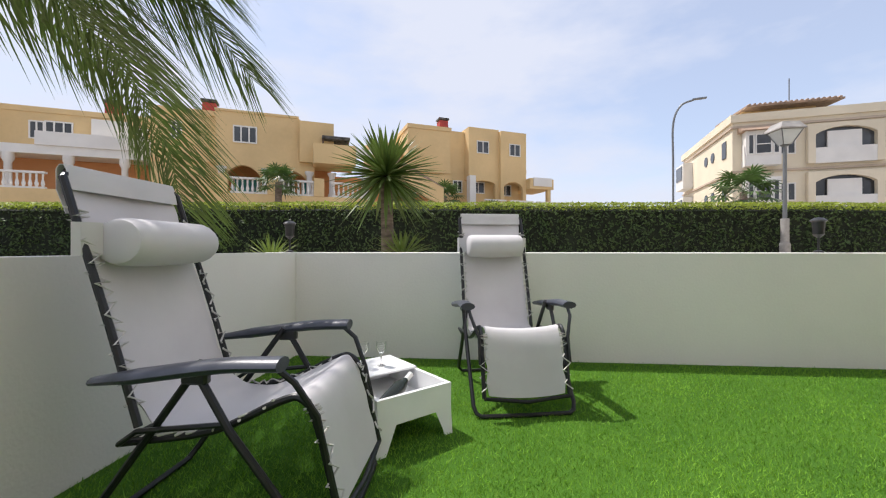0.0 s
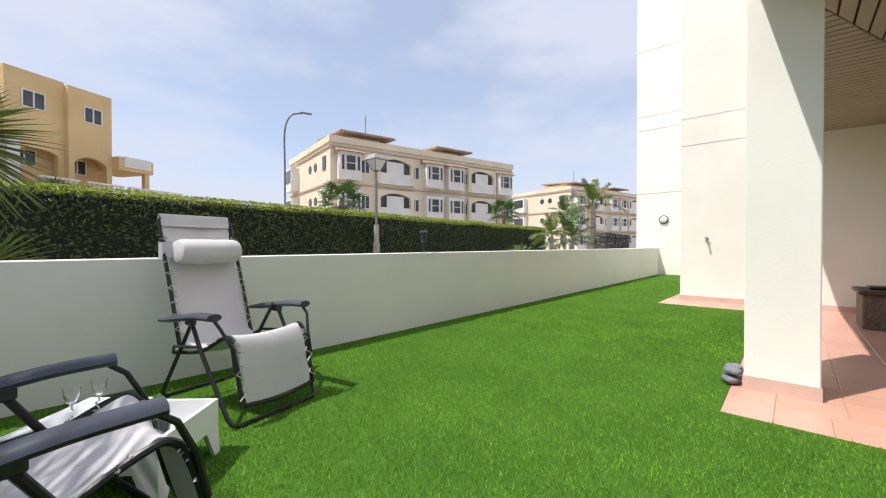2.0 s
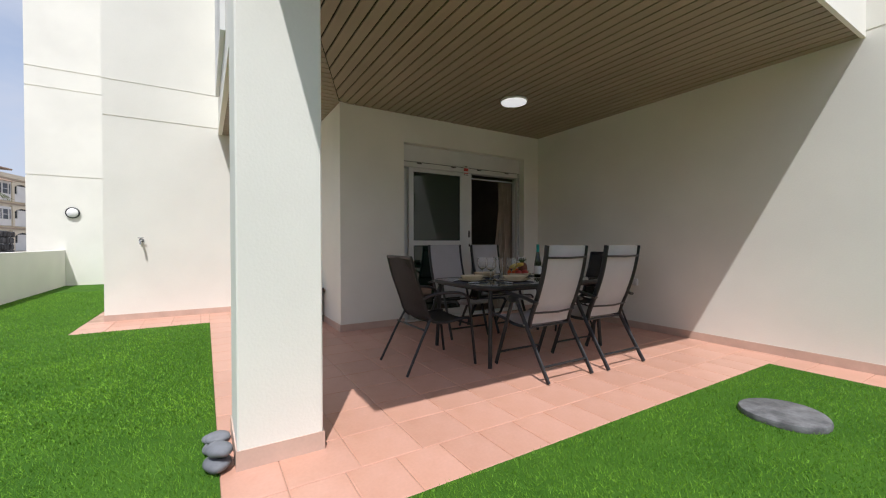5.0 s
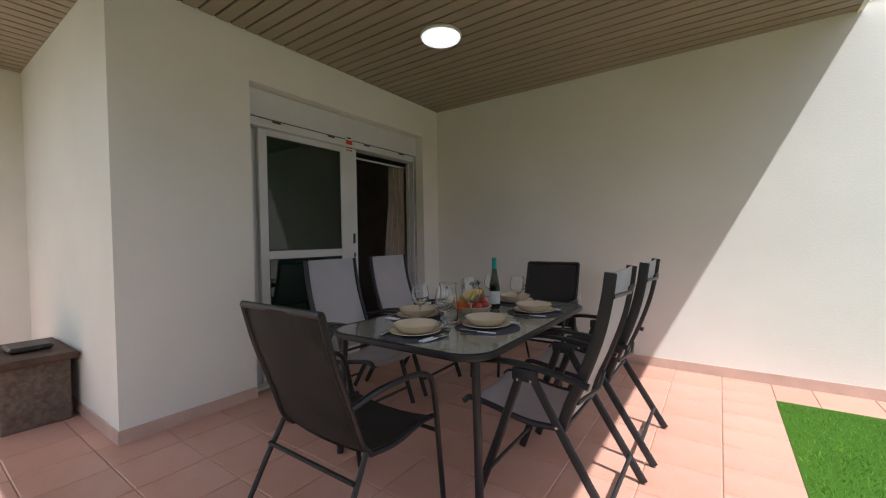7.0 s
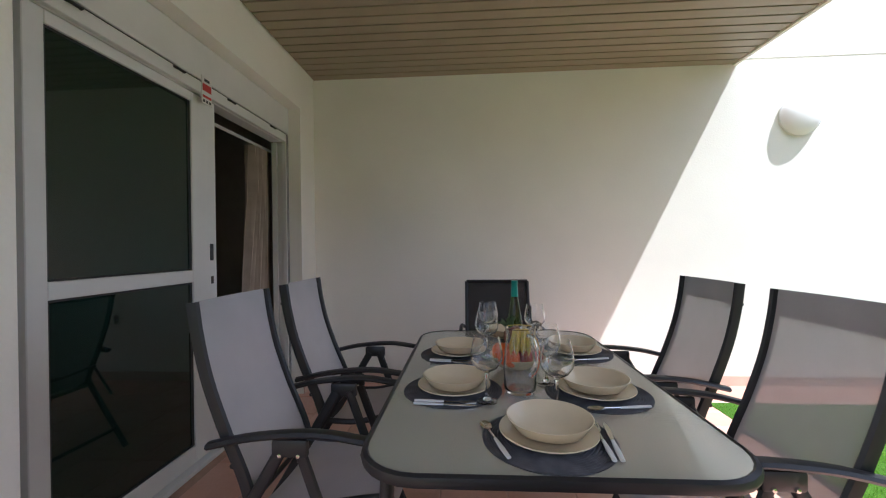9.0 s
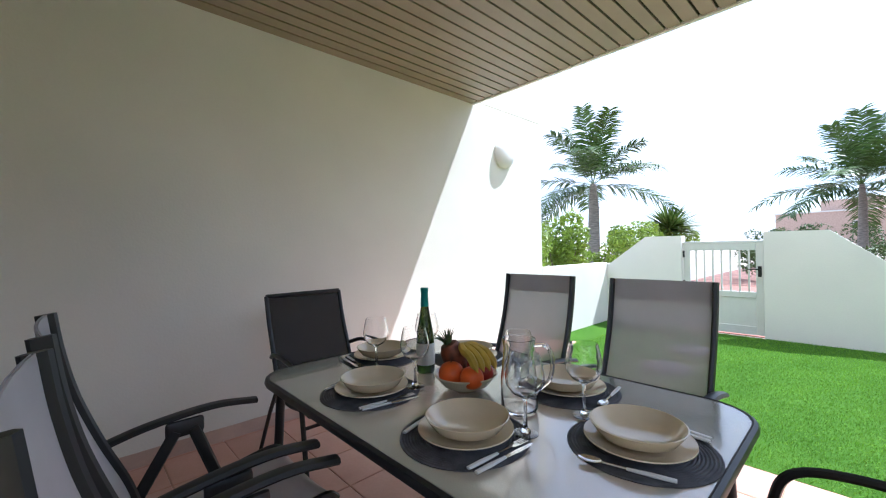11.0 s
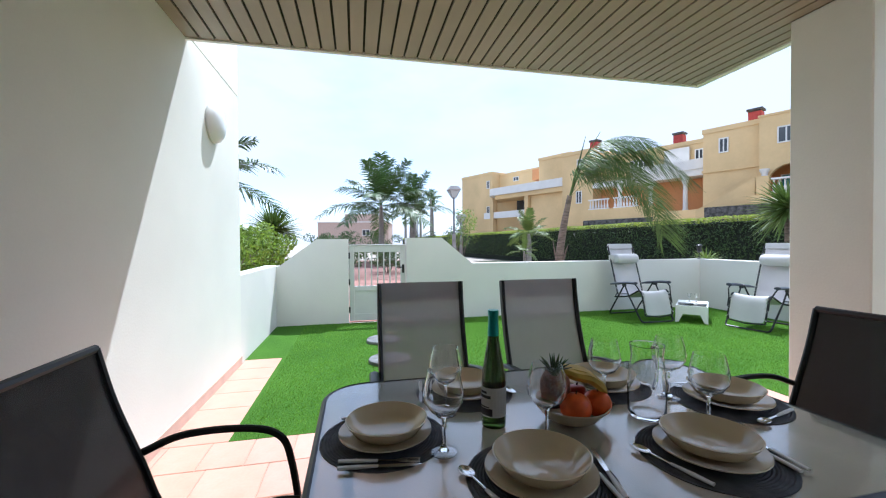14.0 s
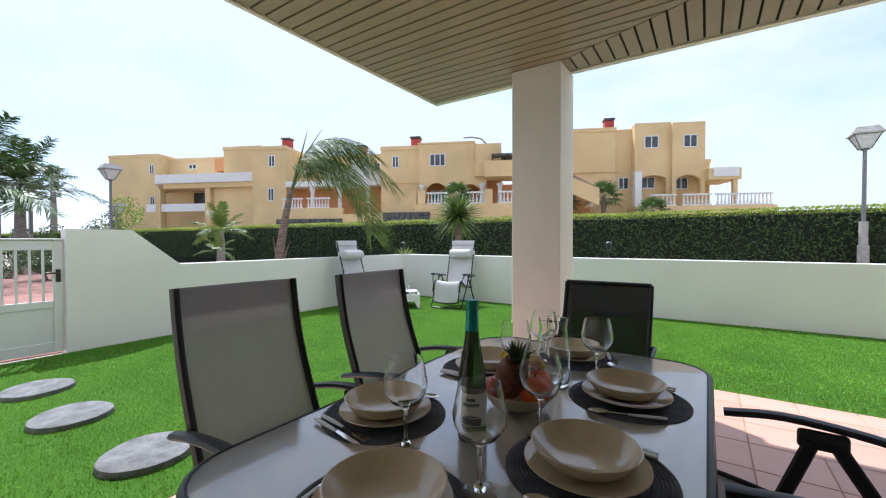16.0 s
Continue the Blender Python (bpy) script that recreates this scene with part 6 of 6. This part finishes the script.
t = thing("yellow_house", "long yellow rendered house with a curved white terrace", "house", m_house)
block(t, -33.8, -28.0, 5.2, 14, 9.8)
block(t, -28.0, -19.4, 6.5, 14, 9.55)
block(t, -19.4, -15.55, 3.6, 13, 9.75)
part("roof_shed", boxes((-21.8, -19.42, 5.4, 7.5, 8.0, 9.15)), PEACH, t, "orange stair wall")
bm = bmesh.new()
prism(bm, [(-27.9, 6.4)] + [(-27.3 + 1.6 * (1 - math.cos(radians(a))), 5.2 - 2.2 * math.sin(radians(a))) for a in range(0, 91, 15)] + [(-15.5, 3.0), (-15.5, 6.4)], 6.55, 7.35)
part("terrace_parapet", bm, TRIM, t, "curved white terrace parapet")
bm = bmesh.new()
prism(bm, [(-27.3, 6.4), (-26.4, 4.2), (-25.6, 3.3), (-15.56, 3.1), (-15.56, 6.4)], 6.1, 6.545)
part("terrace_slab", bm, YELLOW, t)
part("wall", boxes((-28.0, -15.56, 6.0, 6.5, -0.1, 6.1)), YELLOW, t)
part("wall", boxes((-20.6, -15.56, 3.7, 6.0, -0.1, 6.09)), YELLOW, t)
window(t, -23.2, 5.3, 3.0, 1.6, 6.0, frame=YELLOW)
window(t, -16.5, 5.2, 0.9, 1.4, 3.7)
for x in (-26.2, -20.9):
    part("pier", boxes((x - 0.25, x + 0.25, 3.3, 3.8, -0.1, 6.1)), YELLOW, t)
part("low_parapet", boxes((-27.6, -21.0, 3.4, 3.6, 4.0, 4.7)), TRIM, t)
window(t, -28.7, 8.3, 0.55, 0.95, 5.2)
window(t, -28.7, 5.2, 0.55, 0.95, 5.2)
window(t, -25.2, 8.7, 0.9, 0.5, 6.5)

# right-hand yellow house
t = thing("yellow_house", "yellow rendered house with stepped facade and red chimney", "house", pose(4.6, 32.9, 0, 0, 0, ROT) @ Matrix.Diagonal((1, 1, 1.035, 1)))
block(t, -2.3, 0.0, 0.0, 9, 9.95, parapet=False, z0=6.2)
block(t, -4.9, -2.3, 0.35, 9, 10.1, parapet=False, z0=6.2)
block(t, -6.2, -4.9, 1.2, 9, 9.9, parapet=False)
block(t, -9.6, -6.2, 0.9, 12, 10.0)
part("ledge", boxes((-9.66, -6.2, 0.78, 0.9, 6.55, 6.72)), YELLOW, t)
part("ledge", boxes((-9.72, -9.6, 0.9, 12, 6.55, 6.72)), YELLOW, t)
part("wall", boxes((-4.9, 0.0, 1.2, 9, -0.1, 6.2)), YELLOW, t)
part("arcade", arch_wall(-4.9, -2.3, 0.35, 0.7, 3.6, 6.2, -4.5, -2.6, 5.9, 6.4 - 0.25), YELLOW, t)
part("arcade", arch_wall(-2.3, 0.0, 0.0, 0.4, 3.6, 6.2, -2.0, -0.3, 5.7, 6.1), YELLOW, t)
chimney(t, -6.5, 1.9, 9.98)
bm = bmesh.new()
lathe(bm, [(0, -0.1), (2.0, -0.1), (2.0, 8.95), (0, 8.95)], 24, Matrix.Translation((-10.3, 4.6, 0)))
part("rounded_corner", bm, YELLOW, t, "rounded yellow stair tower", True)
bm = bmesh.new()
prism(bm, [(-12.6, 4.6), (-12.6, 6.9), (-9.6, 6.6), (-9.6, 4.6)], 1.4, 1.7, "y")
part("stair_wall", bm, YELLOW, t, "sloping stair wall between the houses")
part("recess_wall", boxes((-12.6, -9.6, 2.4, 2.6, -0.1, 4.7)), PEACH, t, "orange wall under the stair")
window(t, -3.7, 8.65, 1.05, 0.95, 0.35)
window(t, -1.05, 8.55, 1.0, 0.95, 0.0)
window(t, -5.5, 5.7, 0.8, 0.95, 1.2)
window(t, -3.7, 5.7, 1.1, 0.9, 1.2)
window(t, -1.2, 5.6, 1.0, 0.9, 1.2)
window(t, -9.0, 5.7, 0.4, 0.8, 0.9)
part("pier", boxes((-5.0, -4.5, -0.1, 0.5, 3.6, 6.4)), TRIM, t)
part("terrace", boxes((-5.2, 4.2, -1.2, 1.2, -0.1, 3.7)), YELLOW, t)
balustrade(t, -4.2, -2.4, -1.0, 3.71)
balustrade(t, -2.0, 0.0, -1.0, 3.71)
balustrade(t, 0.3, 4.0, -1.0, 3.71)
block(t, 0.0, 1.5, 2.5, 9, 7.6)
part("balcony", boxes((0.0, 2.2, -0.6, 2.5, 5.6, 6.4)), YELLOW, t)
part("balcony_parapet", boxes((0.3, 2.0, -0.68, -0.6, 5.8, 6.45)), TRIM, t)
part("post", boxes((1.7, 2.0, -0.5, -0.2, 3.7, 5.6)), YELLOW, t)
part("ground_step", boxes((-10, 6, -1.5, -1.2, -0.1, 3.0)), YELLOW, t)


# --- beige apartment blocks
def apartments(m, L, D, H, label, bays):
    t = thing("apartment_building", label, "apartment building", m)
    part("wall", boxes((0, L, 0, D, -0.1, H)), BEIGE, t)
    part("parapet", boxes((-0.15, L + 0.15, -0.15, D + 0.15, H, H + 0.55)), BEIGE, t)
    for z in (3.05, 6.15, 9.2):
        part("band", boxes((-0.12, L + 0.12, -0.12, D + 0.12, z, z + 0.14)), BEIGEDARK, t)
    for fl in range(3):
        z = 1.55 + 3.1 * fl
        for kind, x in bays:
            if kind == "bay":
                part("bay", boxes((x - 1.0, x + 1.0, -0.75, -0.002, z - 1.25, z + 1.05)), TRIM, t, "white boxed bay window")
                window(t, x, z + 0.15, 0.95, 1.35, -0.75, mull=0)
                window(t, x - 0.72, z + 0.15, 0.38, 1.35, -0.75, mull=0)
                window(t, x + 0.72, z + 0.15, 0.38, 1.35, -0.75, mull=0)
                part("transom", boxes((x - 0.44, x + 0.44, -0.825, -0.812, z + 0.10, z + 0.16)), TRIM, t)
                if fl == 2:
                    bm = bmesh.new()
                    prism(bm, [(-1.1, z + 1.05), (0.0, z + 1.5), (0.0, z + 1.05)], x - 1.25, x + 1.25, "x")
                    part("bay_roof", bm, ROOFTILE, t)
            elif kind == "loggia":
                part("recess", boxes((x - 1.7, x + 1.7, -0.03, 0.05, z - 1.2, z + 1.05)), FARGLASS, t)
                part("loggia_arch", arch_wall(x - 2.0, x + 2.0, -0.35, -0.04, z - 1.25, z + 1.3, x - 1.6, x + 1.6, z + 0.6, z + 1.05), BEIGE, t, "arched loggia front")
                part("loggia_parapet", boxes((x - 1.6, x + 1.6, -0.33, -0.06, z - 1.25, z - 0.25)), TRIM, t)
                part("awning", boxes((x - 0.9, x + 0.9, -0.2, -0.1, z - 0.25, z + 0.8)), TRIM, t, "pale lowered blind")
            else:
                window(t, x, z + 0.1, 0.9, 1.2, 0.0)
        for k, yy in enumerate((3.2, 5.6, 8.0)):
            bm = bmesh.new()
            if k < 2:
                lathe(bm, [(0, 0.06), (0.38, 0.06), (0.42, 0.0)], 14, Matrix.Translation((0, 4.0 + 1.6 * k, z + 0.3)) @ pose(0, 0, 0, 0, -90, 0))
                part("round_window", bm, FARGLASS, t)
            else:
                bm.free()
        part("side_window", boxes((-0.06, 0.02, 1.1, 1.9, z - 0.3, z + 0.9)), FARGLASS, t)
        part("side_bay", boxes((-0.8, 0.0, D - 3.2, D - 0.6, z - 1.25, z + 1.05)), TRIM, t)
        part("side_bay_glass", boxes((-0.86, -0.8, D - 2.9, D - 0.9, z - 0.4, z + 0.85)), FARGLASS, t)
    for x, w in ((3.7, 2.75), (13.6, 2.4)):
        part("penthouse", boxes((x - w + 0.9, x + w + 0.8, 2.2, 6, H + 0.55, H + 1.25)), TRIM, t, "white roof terrace walls")
        part("roof_wall", boxes((x - w + 0.2, x + w - 0.9, 1.6, 6.2, H + 0.55, H + 1.22)), YELLOW, t, "yellow wall under the canopy")
        bm = bmesh.new()
        prism(bm, [(0.2, H + 1.08), (0.2, H + 1.20), (6.6, H + 1.62), (6.6, H + 1.50)], x - w, x + w, "x")
        part("roof", bm, ROOFTILE, t, "low clay tile canopy")
        for k in range(int(w * 2 / 0.3)):
            bm = bmesh.new()
            tube(bm, [(x - w + 0.15 + 0.3 * k, 0.14, H + 1.21), (x - w + 0.15 + 0.3 * k, 6.6, H + 1.635)], 0.085, 6)
            part("roof_tile_row", bm, ROOFTILE, t)
    bm = bmesh.new()
    tube(bm, [(4.6, 3, H + 1.2), (4.6, 3, H + 3.7)], 0.04, 6)
    part("aerial", bm, LAMPGREY, t)
    return t


BAYS = [("bay", 1.55), ("win", 3.2), ("loggia", 6.2), ("win", 8.5), ("bay", 10.4), ("bay", 13.1), ("win", 14.8), ("loggia", 17.0), ("bay", 20.2)]
apartments(pose(18.7, 30.2, 0, 0, 0, -12.9) @ Matrix.Diagonal((1, 1, 1.03, 1)), 21.8, 12.6, 9.6, "three-storey beige apartment building with bay windows", BAYS)
apartments(pose(57.0, 25.5, 0, 0, 0, -14), 26, 12, 9.4, "beige apartment building farther along the street", BAYS)
t = thing("low_house", "low pinkish house far beyond the gate", "house", pose(-58, -2.5, 0, 0, 0, 80))
part("wall", boxes((-6, 5, 0, 8, 0, 4.6), (-2, 3, 1, 7, 4.6, 6.0)), mat("pink_render", (0.55, 0.40, 0.33), 0.9, var=0.1), t)
part("parapet", boxes((-6.1, 5.1, -0.1, 8.1, 4.6, 4.75)), TRIM, t)
window(t, 1.5, 3.0, 1.2, 1.0, 0.0)

# ---- floor tiles, last ----
def tile_mesh(w, d):
    bm = bmesh.new()
    e = 0.004
    lo = [bm.verts.new(p) for p in ((0, 0, -0.012), (w, 0, -0.012), (w, d, -0.012), (0, d, -0.012))]
    mi = [bm.verts.new(p) for p in ((0, 0, -0.003), (w, 0, -0.003), (w, d, -0.003), (0, d, -0.003))]
    hi = [bm.verts.new(p) for p in ((e, e, 0), (w - e, e, 0), (w - e, d - e, 0), (e, d - e, 0))]
    for A, B in ((lo, mi), (mi, hi)):
        for i in range(4):
            bm.faces.new((A[i], A[(i + 1) % 4], B[(i + 1) % 4], B[i]))
    bm.faces.new(hi)
    me = bpy.data.meshes.new("tile")
    bm.to_mesh(me)
    bm.free()
    me.materials.append(TILE)
    return me


TILE_MESHES = {}


def lay_tiles(x0, x1, y0, y1, w, d, gap=0.004):
    y = y1
    while y > y0 + 0.02:
        yb = max(y0, y - d)
        x = x0
        while x < x1 - 0.02:
            xb = min(x1, x + w)
            key = (round(xb - x - gap, 3), round(y - yb - gap, 3))
            if key not in TILE_MESHES:
                TILE_MESHES[key] = tile_mesh(*key)
            ob = new("tile", TILE_MESHES[key])
            ob.parent = floor_ob
            ob.location = (x + gap / 2, yb + gap / 2, 0.0)
            x = xb
        y = yb


lay_tiles(2.70, 3.02, SY, 0.86, 0.32, 0.255)
lay_tiles(3.02, DX + 0.05, SY, 0.605, 0.335, 0.335)
lay_tiles(3.02, EX, 0.605, 0.86, 0.335, 0.255)
lay_tiles(DX + 0.05, EX, -0.5, 0.605, 0.335, 0.335)
lay_tiles(7.47, EX, 0.86, 2.31, 0.335, 0.335)
lay_tiles(0.785, 2.70, SY, -3.39, 0.335, 0.385)


# short turf blades where the camera passes near
def turf_blades():
    r = np.random.RandomState(3)
    n = 900000
    xs, ys = r.uniform(-1.0, 13.0, n), r.uniform(-3.35, 4.0, n)
    near = r.uniform(0, 1, n) < np.clip(1.25 - 0.16 * np.hypot(xs - 0.9, ys - 1.0), 0.22, 1.0)
    keep = near & ~((xs > 2.69) & (ys < 0.87)) & ~((xs > 7.46) & (ys < 2.32))
    xs, ys = xs[keep], ys[keep]
    n = len(xs)
    a = r.uniform(0, 6.283, n)
    h = r.uniform(0.009, 0.022, n)
    w = r.uniform(0.0013, 0.0027, n) * np.where(xs > 4.0, 1.8, 1.0)
    lx, ly = r.normal(0, 0.009, n), r.normal(0.003, 0.009, n)
    v = np.zeros((n, 3, 3))
    v[:, 0, 0], v[:, 0, 1] = xs - w * np.cos(a), ys - w * np.sin(a)
    v[:, 1, 0], v[:, 1, 1] = xs + w * np.cos(a), ys + w * np.sin(a)
    v[:, 2, 0], v[:, 2, 1], v[:, 2, 2] = xs + lx, ys + ly, h
    me = bpy.data.meshes.new("turf_blades")
    me.vertices.add(3 * n)
    me.vertices.foreach_set("co", v.ravel())
    me.loops.add(3 * n)
    me.loops.foreach_set("vertex_index", np.arange(3 * n))
    me.polygons.add(n)
    me.polygons.foreach_set("loop_start", np.arange(0, 3 * n, 3))
    me.update(calc_edges=True)
    me.materials.append(BLADE)
    return tagged(new("turf_blades", me), "short green blades of artificial turf", "grass", "", "stuff")


turf_blades()
